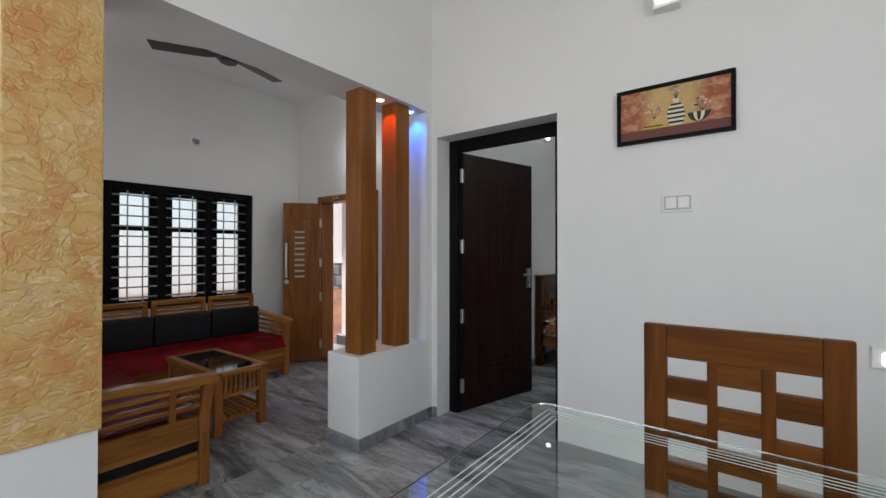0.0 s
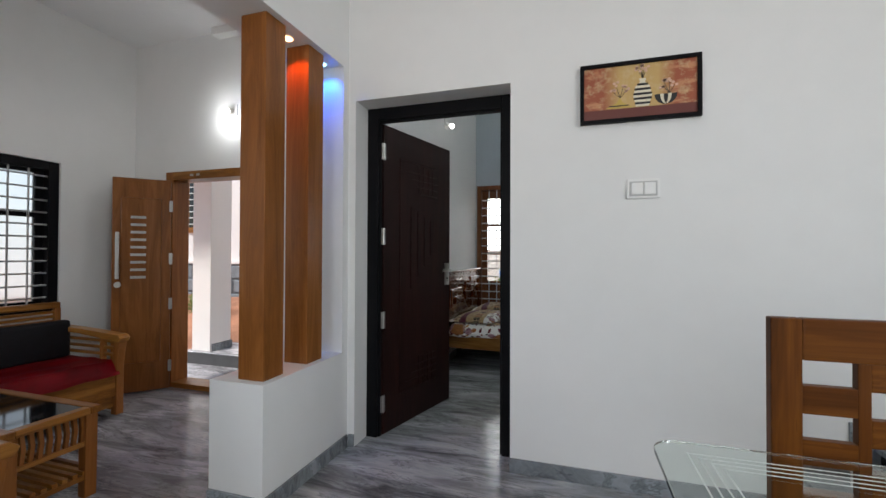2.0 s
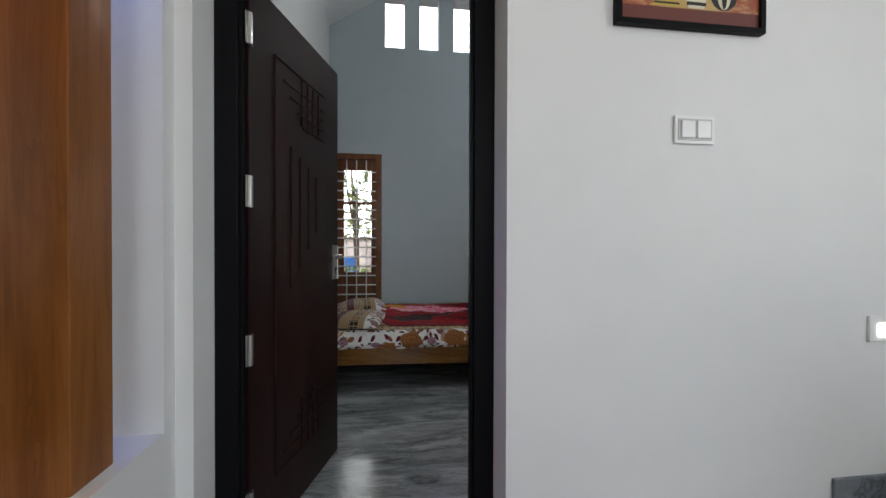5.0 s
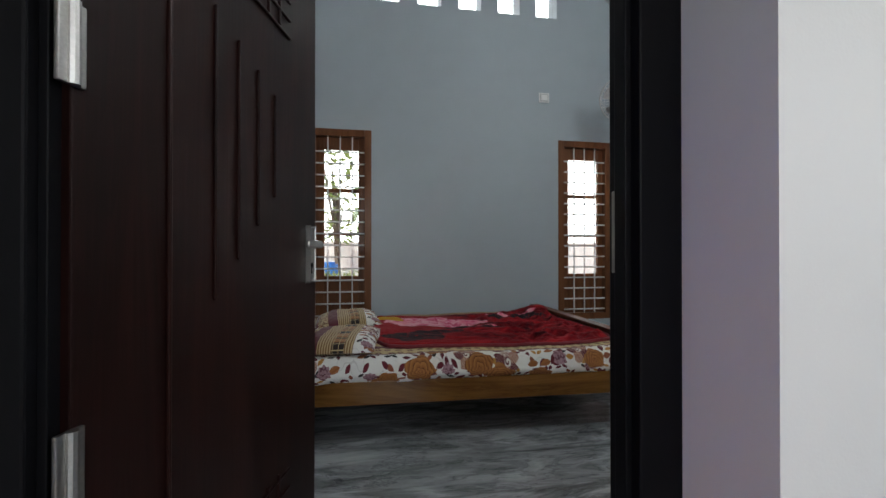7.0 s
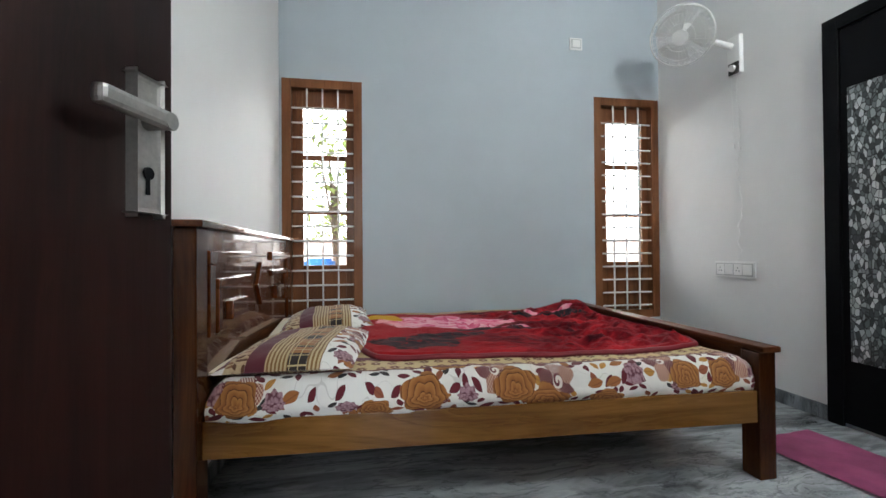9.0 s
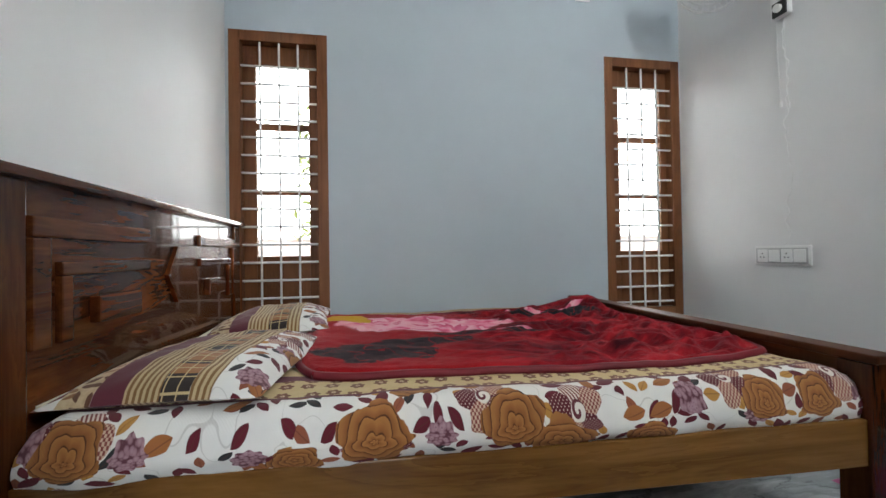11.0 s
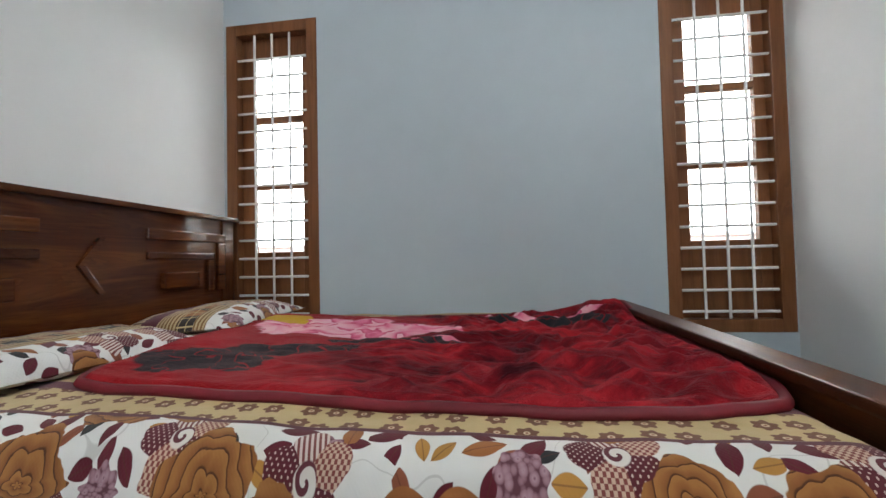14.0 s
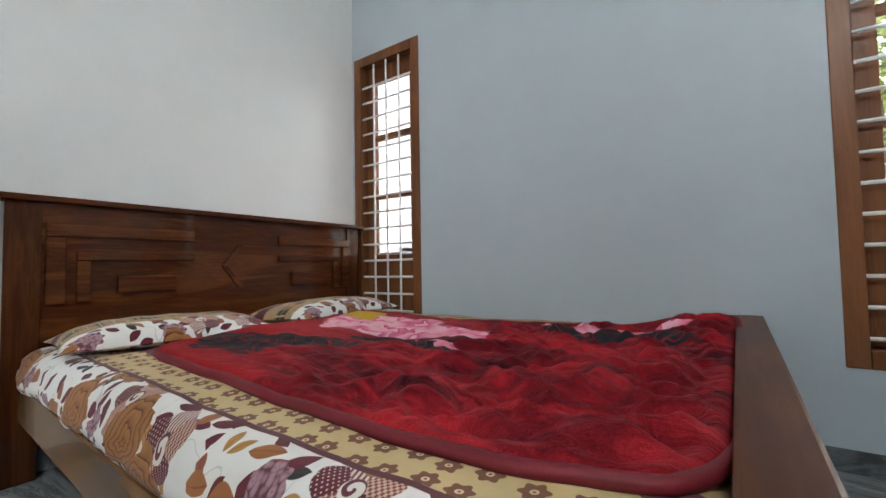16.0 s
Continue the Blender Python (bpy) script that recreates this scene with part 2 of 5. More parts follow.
def stone_texture():
    """Trowelled yellow and orange wall texture with ragged folds."""
    n = Nodes("yellow_textured_plaster")
    v = n.coords()
    warp = n.noise(v, 5, 4, 0.6, 0.5, out="Color")
    w = n.vmath('ADD', n.mapping(v, (1, 1, 1.6)), n.vmath('MULTIPLY', warp, (0.25, 0.25, 0.25)))
    cell = n.voronoi(w, 13, 'DISTANCE_TO_EDGE')
    folds = n.noise(w, 14, 5, 0.6, 1.5)
    hue = n.noise(v, 5, 4, 0.6, 0.6)
    c = n.ramp(hue, [(0.34, (0.55, 0.24, 0.07)), (0.48, (0.58, 0.35, 0.11)), (0.6, (0.62, 0.42, 0.17)), (0.74, (0.60, 0.31, 0.17))])
    c = n.mix(n.step(folds, 0.55, 0.8), c, (0.82, 0.66, 0.42))
    c = n.mix(n.math('MULTIPLY', n.step(cell, 0.03, 0.0), 0.22), c, (0.30, 0.13, 0.03))
    n.bump(n.math('ADD', n.step(cell, 0.0, 0.12), folds), 0.4, 0.010)
    return n.done(c, 0.42)


YELLOW = stone_texture()


# ---- building helpers ----
ROOT = {}
HALL, BEDROOM = Vector((0, 0, 0)), Vector((0.038, -0.37, 0))
SHIFT = [HALL]              # where the space being built has its origin


def thing(name, loc, label, category, group="", kind="", m=None):
    """An Empty at a thing's base. With m its parts are built in its own axes, else in the world's."""
    e = new(name)
    e.empty_display_size = 0.1
    e.matrix_world = Matrix.Translation(SHIFT[0]) @ (m if m else Matrix.Translation(loc))
    ROOT[e] = Vector((0, 0, 0)) if m else Vector(loc)
    return tagged(e, label, category, group, kind)


def part(name, bm, material, parent=None, label="", smooth=False):
    """Links a bmesh as one mesh object under a thing or a part."""
    me = bpy.data.meshes.new(name)
    off = ROOT.get(parent, Vector((0, 0, 0))) if parent else Vector((0, 0, 0))
    bm.transform(Matrix.Translation(-off))
    bmesh.ops.recalc_face_normals(bm, faces=bm.faces)
    bm.to_mesh(me)
    bm.free()
    me.materials.append(material)
    if smooth:
        for p in me.polygons:
            p.use_smooth = True
    ob = new(name, me)
    if parent:
        ob.parent = parent
    else:
        ob.location = SHIFT[0]
    ROOT[ob] = off
    return tagged(ob, label)


def box(x0, x1, y0, y1, z0, z1, bevel=0.0, bm=None, segments=2):
    b = bmesh.new()
    bmesh.ops.create_cube(b, size=1)
    for v in b.verts:
        v.co = Vector((x0 + (v.co.x + 0.5) * (x1 - x0), y0 + (v.co.y + 0.5) * (y1 - y0), z0 + (v.co.z + 0.5) * (z1 - z0)))
    if bevel:
        bmesh.ops.bevel(b, geom=b.edges[:], offset=bevel, segments=segments, affect='EDGES', profile=0.6)
    return joined(bm, b)


def joined(bm, b):
    if bm is None:
        return b
    me = bpy.data.meshes.new("scratch")
    b.to_mesh(me)
    b.free()
    bm.from_mesh(me)
    bpy.data.meshes.remove(me)
    return bm


def rod(a, b, r, bm=None, sides=8, r2=None):
    a, b = Vector(a), Vector(b)
    o = bmesh.new()
    bmesh.ops.create_cone(o, cap_ends=True, segments=sides, radius1=r, radius2=r if r2 is None else r2, depth=(b - a).length)
    o.transform(Matrix.Translation((a + b) / 2) @ (b - a).to_track_quat("Z", "Y").to_matrix().to_4x4())
    return joined(bm, o)


def disc(centre, axis, r, depth, bm=None, sides=24):
    c, n = Vector(centre), Vector(axis).normalized()
    return rod(c - n * depth / 2, c + n * depth / 2, r, bm, sides)


def prism(outline, lo, hi, axis=2, bevel=0.0, bm=None):
    """A closed outline of 2D points drawn out along an axis."""
    o = bmesh.new()

    def at(p, h):
        q = list(p)
        q.insert(axis, h)
        return q
    f = o.faces.new([o.verts.new(at(p, lo)) for p in outline])
    g = bmesh.ops.extrude_face_region(o, geom=[f])
    d = [0, 0, 0]
    d[axis] = hi - lo
    bmesh.ops.translate(o, verts=[v for v in g["geom"] if isinstance(v, bmesh.types.BMVert)], vec=d)
    if bevel:
        bmesh.ops.bevel(o, geom=o.edges[:], offset=bevel, segments=2, affect='EDGES', profile=0.6)
    return joined(bm, o)


def tube(name, points, r, material, parent=None, label=""):
    """A cable or bent bar through points, as a mesh."""
    bm = bmesh.new()
    pts = [Vector(p) for p in points]
    rings = []
    for i, p in enumerate(pts):
        d = (pts[min(i + 1, len(pts) - 1)] - pts[max(i - 1, 0)]).normalized()
        q = d.to_track_quat("Z", "Y")
        rings.append([bm.verts.new(p + q @ Vector((r * math.cos(k * math.pi / 3), r * math.sin(k * math.pi / 3), 0))) for k in range(6)])
    for a, b in zip(rings, rings[1:]):
        for k in range(6):
            bm.faces.new((a[k], a[(k + 1) % 6], b[(k + 1) % 6], b[k]))
    return part(name, bm, material, parent, label, True)


def wall(name, bm, material, label):
    return tagged(part(name, bm, material), label, "wall", kind="structure")


def wall_with_holes(axis, a0, a1, p0, p1, z0, z1, holes):
    """A wall along x (axis 0) or y (axis 1) from a0 to a1, between the planes p0 and p1, with openings (a, a, z, z)."""
    bm = bmesh.new()
    cuts = sorted({a0, a1, *[h[0] for h in holes], *[h[1] for h in holes]})
    for l, r in zip(cuts, cuts[1:]):
        spans = sorted([(h[2], h[3]) for h in holes if h[0] <= l and h[1] >= r])
        z = z0
        for lo, hi in spans + [(z1, z1)]:
            if lo > z + 1e-4:
                if axis == 0:
                    box(l, r, p0, p1, z, lo, bm=bm)
                else:
                    box(p0, p1, l, r, z, lo, bm=bm)
            z = max(z, hi)
    bmesh.ops.remove_doubles(bm, verts=bm.verts[:], dist=1e-5)
    seen = {}
    for f in bm.faces:
        seen.setdefault(tuple(round(c, 4) for c in f.calc_center_median()), []).append(f)
    bmesh.ops.delete(bm, geom=[f for g in seen.values() if len(g) > 1 for f in g], context='FACES')
    return bm


# ---- the large structure ----
XP0, XP1 = -2.27, -1.955            # partition between living room and hall
YD0, YD1 = 3.505, 3.75             # wall with the bedroom door
XW = -4.55                          # living room's window wall
YF = 4.05                           # front door's wall
BX0, BX1, BY1 = -1.99, 1.075, 7.44  # bedroom
DX0, DX1, DZ = -1.904, -0.927, 2.178
VENTS = [(-1.36 + 0.4 * i, -1.135 + 0.4 * i, 3.43, 4.04) for i in range(5)]

wall("wall_door", wall_with_holes(0, XP0, 2.6, YD0, YD1, 0, 4.7, [(DX0, DX1, 0, DZ)]), WHITE, "white painted plaster wall with a deep door recess")
wall("wall_partition", wall_with_holes(1, 0.9, YD0, XP0, XP1, 0, 3.5, [(1.415, 2.752, 0, 2.378), (2.752, 3.44, 0.6, 2.378)]), WHITE, "white plaster partition with a low sill wall")
wall("wall_living_window", wall_with_holes(1, -0.2, 4.25, XW - 0.22, XW, 0, 3.19, [(2.065, 3.45, 0.74, 1.935)]), WHITE, "white living room wall round a barred window")
wall("wall_front_door", wall_with_holes(0, XW, XP0, YF, YF + 0.2, 0, 3.19, [(-4.15, -3.12, 0, 1.947)]), WHITE, "white living room wall with the front door opening")
# the back wall's opening is added for the living room fill, never in view
wall("wall_living_back", wall_with_holes(0, XW - 0.22, XP1, -0.4, -0.2, 0, 3.19, [(-4.2, -2.7, 1.05, 2.45)]), WHITE, "white living room wall with an unseen opening added for fill light")
wall("wall_living_side", box(XP0 + 0.08, XP1 - 0.08, -0.2, 0.9, 0, 3.5), WHITE, "plain white wall")
# this wide opening is added for the hall's fill light, out of view
wall("wall_hall_back", wall_with_holes(0, -2.2, 2.8, -1.6, -1.4, 0, 3.5, [(-2.05, 0.05, 1.0, 3.1)]), WHITE, "white hall wall with an unseen wide opening added for fill light")
# the opening by the stairs is added for the second fill light
wall("wall_hall_far", wall_with_holes(1, -1.4, YD0, 2.6, 2.8, 0, 3.5, [(-0.75, 1.05, 1.35, 2.85)]), WHITE, "white hall wall with an unseen opening by the stairs added for fill light")
wall("wall_hall_near", box(-2.4, -2.2, -1.6, -0.4, 0, 3.5), WHITE, "plain white hall wall")
SHIFT[0] = BEDROOM
YN = YD1 - BEDROOM.y
wall("wall_bedroom_windows", wall_with_holes(0, BX0 - 0.2, BX1 + 0.2, BY1, BY1 + 0.2, 0, 4.75, [(-1.972, -1.40, 0.38, 2.19), (0.478, 1.068, 0.36, 2.19), *VENTS]), GREY, "blue-grey painted bedroom wall with two tall windows")
wall("wall_bedroom_head", box(BX0 - 0.2, BX0, YN, BY1, 0, 3.75), WHITE, "white bedroom wall behind the bed's headboard")
wall("wall_bedroom_side", box(BX1, BX1 + 0.2, YN, BY1, 0, 3.75), WHITE, "white bedroom wall beside the wardrobe")

bm = bmesh.new()
apex = (BX0 + BX1) / 2
prism([(BX0 - 0.2, 3.5), (apex, 4.60), (BX1 + 0.2, 3.5), (BX1 + 0.2, 3.66), (apex, 4.76), (BX0 - 0.2, 3.66)], YN, BY1, 1, bm=bm)
tagged(part("ceiling_bedroom", bm, CEIL), "white sloped bedroom ceiling", "ceiling", kind="structure")
SHIFT[0] = HALL
tagged(part("ceiling_living", box(XW - 0.2, XP0, -0.2, YF + 0.2, 3.15, 3.30), CEIL), "white flat living room ceiling", "ceiling", kind="structure")
tagged(part("ceiling_hall", box(XP0, 2.8, -1.6, YD0, 3.5, 3.65), CEIL), "white flat hall ceiling", "ceiling", kind="structure")

# textured column face on the partition's end
tex = thing("textured_column", (-2.1, 1.35, 0), "white column faced with yellow trowelled texture plaster", "column", kind="structure")
part("core", box(XP0 + 0.004, XP1 + 0.012, 1.13, 1.414, 0, 2.378), WHITE, tex)
part("texture_panel", box(XP0 + 0.02, XP1 + 0.024, 1.143, 1.424, 0.595, 2.378, 0.006), YELLOW, tex, "yellow and orange ragged texture plaster")

# skirting
def skirting(x0, x1, y0, y1, z1=0.078):
    return tagged(part("baseboard", box(x0, x1, y0, y1, 0.0, z1, 0.003), SKIRT), "polished grey marble skirting board", "baseboard", kind="structure")


skirting(DX1 - 0.003, 0.343, YD0 - 0.014, YD0)
skirting(XP1, XP1 + 0.014, 2.752, YD0 - 0.014)
skirting(XP0, XP1, 2.738, 2.752)
skirting(XP1 + 0.014, DX0, YD0 - 0.014, YD0)
SHIFT[0] = BEDROOM
skirting(BX1 - 0.014, BX1, 6.125, BY1)
skirting(BX0 + 0.002, BX1 - 0.014, BY1 - 0.014, BY1)
skirting(BX0, BX0 + 0.014, YN, BY1 - 0.014)
SHIFT[0] = HALL
skirting(XW, XW + 0.014, 0.0, YF)
skirting(XW + 0.014, -4.10, YF - 0.014, YF)

# marble floor in slabs
bm = box(XW - 0.2, 2.8, -1.6, YD1, -0.12, -0.024)
box(XW - 0.2, XP0, YD1, YF + 0.2, -0.12, -0.024, bm=bm)
box(XP0, BX1 + 0.238, YD1, BY1 - 0.17, -0.12, -0.024, bm=bm)
floor = tagged(part("floor", bm, SKIRT), "polished grey veined marble floor", "floor", kind="structure")


def slabs(x0, x1, y0, y1, nx, ny):
    dx, dy = (x1 - x0) / nx, (y1 - y0) / ny
    me = None
    for i in range(nx):
        for j in range(ny):
            if me is None:
                s = part("slab", box(-dx / 2, dx / 2, -dy / 2, dy / 2, -0.024, 0, 0.0008, segments=1), MARBLE, floor)
                me = s.data
            else:
                s = new("slab", me)
                s.parent = floor
            s.location = (x0 + (i + 0.5) * dx, y0 + (j + 0.5) * dy, 0)


slabs(XW, XP0, -0.2, YF, 1, 3)
slabs(XP0, 2.6, -1.4, 1.05, 2, 1)
slabs(XP0, 2.6, 1.05, YD0, 2, 1)
slabs(DX0, DX1, YD0, YD1, 1, 1)
slabs(BX0 + BEDROOM.x, BX1 + BEDROOM.x, YD1, BY1 + BEDROOM.y, 1, 3)

# stairs along the door wall
stairs = thing("stairs", (1.5, 3.0, 0), "stairs with grey marble treads and black granite risers", "stairs", kind="structure")
for i in range(7):
    x = 0.428 + 0.25 * i
    z = 0.176 + 0.196 * i
    if x < 2.55:
        part("tread", box(x, min(x + 0.30, 2.598), 2.55, YD0 - 0.016, z - 0.025, z, 0.005), SKIRT, stairs)
        part("riser", box(x + 0.022, min(x + 0.30, 2.598), 2.555, YD0 - 0.017, max(0, z - 0.196), z - 0.0255), GRANITE, stairs)
        part("stepped_skirting", box(x - 0.084, x + 0.166, YD0 - 0.0145, YD0, max(0, z - 0.13), z + 0.09, 0.002), SKIRT, stairs)


# ---- bedroom door ----
fr = tagged(thing("door_frame", (-1.42, 3.66, 0), "dark brown painted wooden door frame", "door frame", kind="structure"))
FW, JY0, JY1 = 0.076, 3.664, 3.748
part("jamb", box(DX0, DX0 + FW, JY0, JY1, 0, DZ, 0.004), BLACKPAINT, fr)
part("jamb", box(DX1 - FW, DX1, JY0, JY1, 0, DZ, 0.004), BLACKPAINT, fr)
part("head", box(DX0 + FW, DX1 - FW, JY0, JY1, DZ - FW - 0.004, DZ, 0.004), BLACKPAINT, fr)
for x0, x1 in ((DX0 + FW, DX0 + FW + 0.012), (DX1 - FW - 0.012, DX1 - FW)):
    part("stop", box(x0, x1, JY0 + 0.02, JY0 + 0.05, 0, DZ - FW - 0.017, 0.002), BLACKPAINT, fr)
part("stop", box(DX0 + FW, DX1 - FW, JY0 + 0.02, JY0 + 0.05, DZ - FW - 0.017, DZ - FW - 0.004, 0.002), BLACKPAINT, fr)
part("strike_plate", box(DX1 - FW - 0.003, DX1 - FW + 0.002, JY1 - 0.04, JY1 - 0.012, 1.02, 1.16, 0.001), CHROME, fr, "steel strike plate")

LEAF_W, LEAF_H = 0.85, DZ - FW - 0.029
HINGE = (DX0 + FW + 0.008, 3.708)
ANGLE = 75.3
door = thing("bedroom_door", (0, 0, 0), "open dark brown wooden door with grooved panel lines", "door", m=pose(HINGE[0], HINGE[1], 0.008, 0, 0, ANGLE))
leaf = part("leaf", box(0.0, LEAF_W, -0.018, 0.018, 0, LEAF_H, 0.003), DOORWOOD, door)


def groove(x0, x1, z0, z1):
    """A raised moulding line on the leaf's hall side."""
    part("moulding", box(x0, x1, -0.0255, -0.0175, z0, z1, 0.0035, segments=2), DOORWOOD, leaf)


groove(0.17, 0.178, 0.22, 1.88)
groove(0.17, 0.66, 1.872, 1.88)
for k in range(4):
    groove(0.24 + 0.06 * k, 0.65, 1.80 - 0.05 * k, 1.808 - 0.05 * k)
    groove(0.40 + 0.06 * k, 0.408 + 0.06 * k, 1.66, 1.865)
    groove(0.24 + 0.06 * k, 0.65, 0.28 + 0.05 * k, 0.288 + 0.05 * k)
    groove(0.40 + 0.06 * k, 0.408 + 0.06 * k, 0.22, 0.45)
    groove(0.30 + 0.085 * k, 0.306 + 0.085 * k, 0.95 + 0.08 * k, 1.55 - 0.03 * k)
groove(0.17, 0.66, 0.22, 0.228)
for z in (0.205, 0.762, 1.32, 1.888):
    h = part("hinge", box(-0.024, 0.016, -0.024, -0.017, z - 0.055, z + 0.055, 0.002), CHROME, door, "worn steel hinge")
    part("knuckle", rod((-0.004, -0.025, z - 0.055), (-0.004, -0.025, z + 0.055), 0.008, sides=10), CHROME, h)
for side in (-1, 1):
    bm = box(LEAF_W - 0.078, LEAF_W - 0.034, 0.0185 * side, 0.028 * side, 0.955, 1.125, 0.006)
    hd = part("handle_plate", bm, CHROME, leaf, "brushed steel handle plate")
    bm = rod((LEAF_W - 0.056, 0.027 * side, 1.07), (LEAF_W - 0.056, 0.062 * side, 1.07), 0.011, sides=12)
    box(LEAF_W - 0.155, LEAF_W - 0.044, 0.054 * side - 0.008, 0.054 * side + 0.008, 1.060, 1.082, 0.006, bm)
    part("lever", bm, CHROME, hd)
    part("keyhole", rod((LEAF_W - 0.056, 0.026 * side, 1.005), (LEAF_W - 0.056, 0.031 * side, 1.005), 0.008, sides=12), BLACKPAINT, hd)
    part("keyhole_slot", box(LEAF_W - 0.059, LEAF_W - 0.053, 0.0275 * side - 0.002, 0.0275 * side + 0.003, 0.978, 1.005), BLACKPAINT, hd)


# ---- the columns, spots, picture and switches of the hall ----
for k, (x, y, yaw) in enumerate(((-2.067, 2.868, 0), (-2.067, 3.207, 0))):
    c = thing("wooden_column", (x, y, 0.6), "square teak-veneered decorative column between sill and beam", "column", "columns on the sill wall", m=pose(x, y, 0.6, 0, 0, yaw))
    part("shaft", box(-0.074, 0.074, -0.072, 0.072, 0, 1.778, 0.004), TEAK, c)
for name, y, gl, word in (("orange_spotlight", 3.04, GLOW_ORANGE, "orange"), ("blue_spotlight", 3.36, GLOW_BLUE, "blue")):
    s = thing(name, (-2.06, y, 2.378), f"small round recessed {word} spotlight in the beam", "spotlight")
    part("ring", disc((-2.06, y, 2.375), (0, 0, 1), 0.034, 0.006), PLASTIC, s)
    part("lens", disc((-2.06, y, 2.371), (0, 0, 1), 0.026, 0.006), gl, s)

PICT = Nodes("painted_print")


def print_material():
    n = PICT
    v = n.coords()
    x, y, z = n.sep(v)
    grain = n.noise(v, 30, 5)
    patch = n.noise(n.mapping(v, (9, 1, 26)), 1.0, 3)
    side = n.math('ABSOLUTE', x)
    base = n.mix(n.step(side, 0.09, 0.17), (0.55, 0.36, 0.13), (0.33, 0.08, 0.03))
    base = n.mix(n.math('MULTIPLY', n.step(patch, 0.5, 0.62), n.step(side, 0.10, 0.17)), base, (0.50, 0.22, 0.10))
    base = n.mix(n.step(grain, 0.5, 0.8), base, (0.60, 0.45, 0.24))
    base = n.mix(n.step(z, -0.083, -0.087), base, (0.13, 0.025, 0.015))
    return n.done(base, 0.45)


PRINT = print_material()
CREAM = plain("cream_print", (0.72, 0.66, 0.50), 0.5)
INK = plain("black_print", (0.012, 0.011, 0.010), 0.5)
OCHRE = plain("ochre_print", (0.52, 0.36, 0.07), 0.5)
BLOSSOM = plain("blossom_print", (0.66, 0.42, 0.30), 0.5)
PX, PZ = -0.269, 2.054
pic = thing("framed_picture", (PX, YD0, PZ), "wide black-framed print of striped vases and blossom", "picture", m=pose(PX, YD0, PZ))
for x0, x1, z0, z1 in ((-0.285, 0.285, 0.136, 0.156), (-0.285, 0.285, -0.156, -0.136), (-0.285, -0.265, -0.136, 0.136), (0.265, 0.285, -0.136, 0.136)):
    part("frame_bar", box(x0, x1, -0.03, -0.001, z0, z1, 0.003), BLACKPAINT, pic)
canvas = part("canvas", box(-0.265, 0.265, -0.018, -0.002, -0.136, 0.136), PRINT, pic, "red and ochre print with vases")


def flat(outline, material, level, label=""):
    part("motif", prism(outline, -0.018 - 0.0012 * level, -0.0175, 1), material, canvas, label)


def ellipse(cx, cz, rx, rz, n=16, a0=0.0, a1=360.0):
    return [(cx + rx * math.cos(radians(a0 + (a1 - a0) * i / n)), cz + rz * math.sin(radians(a0 + (a1 - a0) * i / n))) for i in range(n + (a1 - a0 < 360))]


flat([(-0.16, -0.082), (-0.03, -0.082), (-0.075, -0.055), (-0.09, -0.03), (-0.105, -0.055)], OCHRE, 1, "ochre squat vase")
flat([(-0.145, -0.074), (-0.045, -0.074), (-0.05, -0.068), (-0.14, -0.068)], INK, 2)
flat([(-0.012, -0.082), (0.048, -0.082), (0.062, -0.03), (0.052, 0.02), (0.03, 0.04), (0.034, 0.06), (0.002, 0.06), (0.006, 0.04), (-0.016, 0.02), (-0.026, -0.03)], CREAM, 1, "striped vase")
for k in range(5):
    z = -0.072 + 0.024 * k
    w = (0.036, 0.042, 0.043, 0.038, 0.025)[k]
    flat([(0.018 - w, z), (0.018 + w, z), (0.018 + w, z + 0.011), (0.018 - w, z + 0.011)], INK, 2)
flat(ellipse(0.125, -0.03, 0.052, 0.052, 14, 180, 360), INK, 1, "black bowl")
flat(ellipse(0.125, -0.03, 0.026, 0.05, 10, 180, 360), CREAM, 2)
flat(ellipse(0.125, -0.03, 0.010, 0.048, 10, 180, 360), INK, 3)
for cx, cz in ((-0.09, -0.03), (0.018, 0.06), (0.14, -0.03)):
    for k in range(4):
        a = radians(60 + 22 * k + 10 * math.sin(cx * 90 + k))
        l = 0.05 + 0.012 * ((k * 7) % 3)
        ex, ez = cx + l * math.cos(a), min(0.12, cz + l * math.sin(a))
        flat([(cx, cz), (cx + 0.003, cz), (ex + 0.002, ez), (ex, ez)], INK, 1)
        for j in range(3):
            flat(ellipse(ex + random.uniform(-0.014, 0.014), ez + random.uniform(-0.012, 0.012), 0.008, 0.007, 7), BLOSSOM, 2)


# darker plastic whose colour stands for the shadow lines round the rockers
PLATESHADE = plain("shaded_plastic", (0.50, 0.50, 0.49), 0.4)


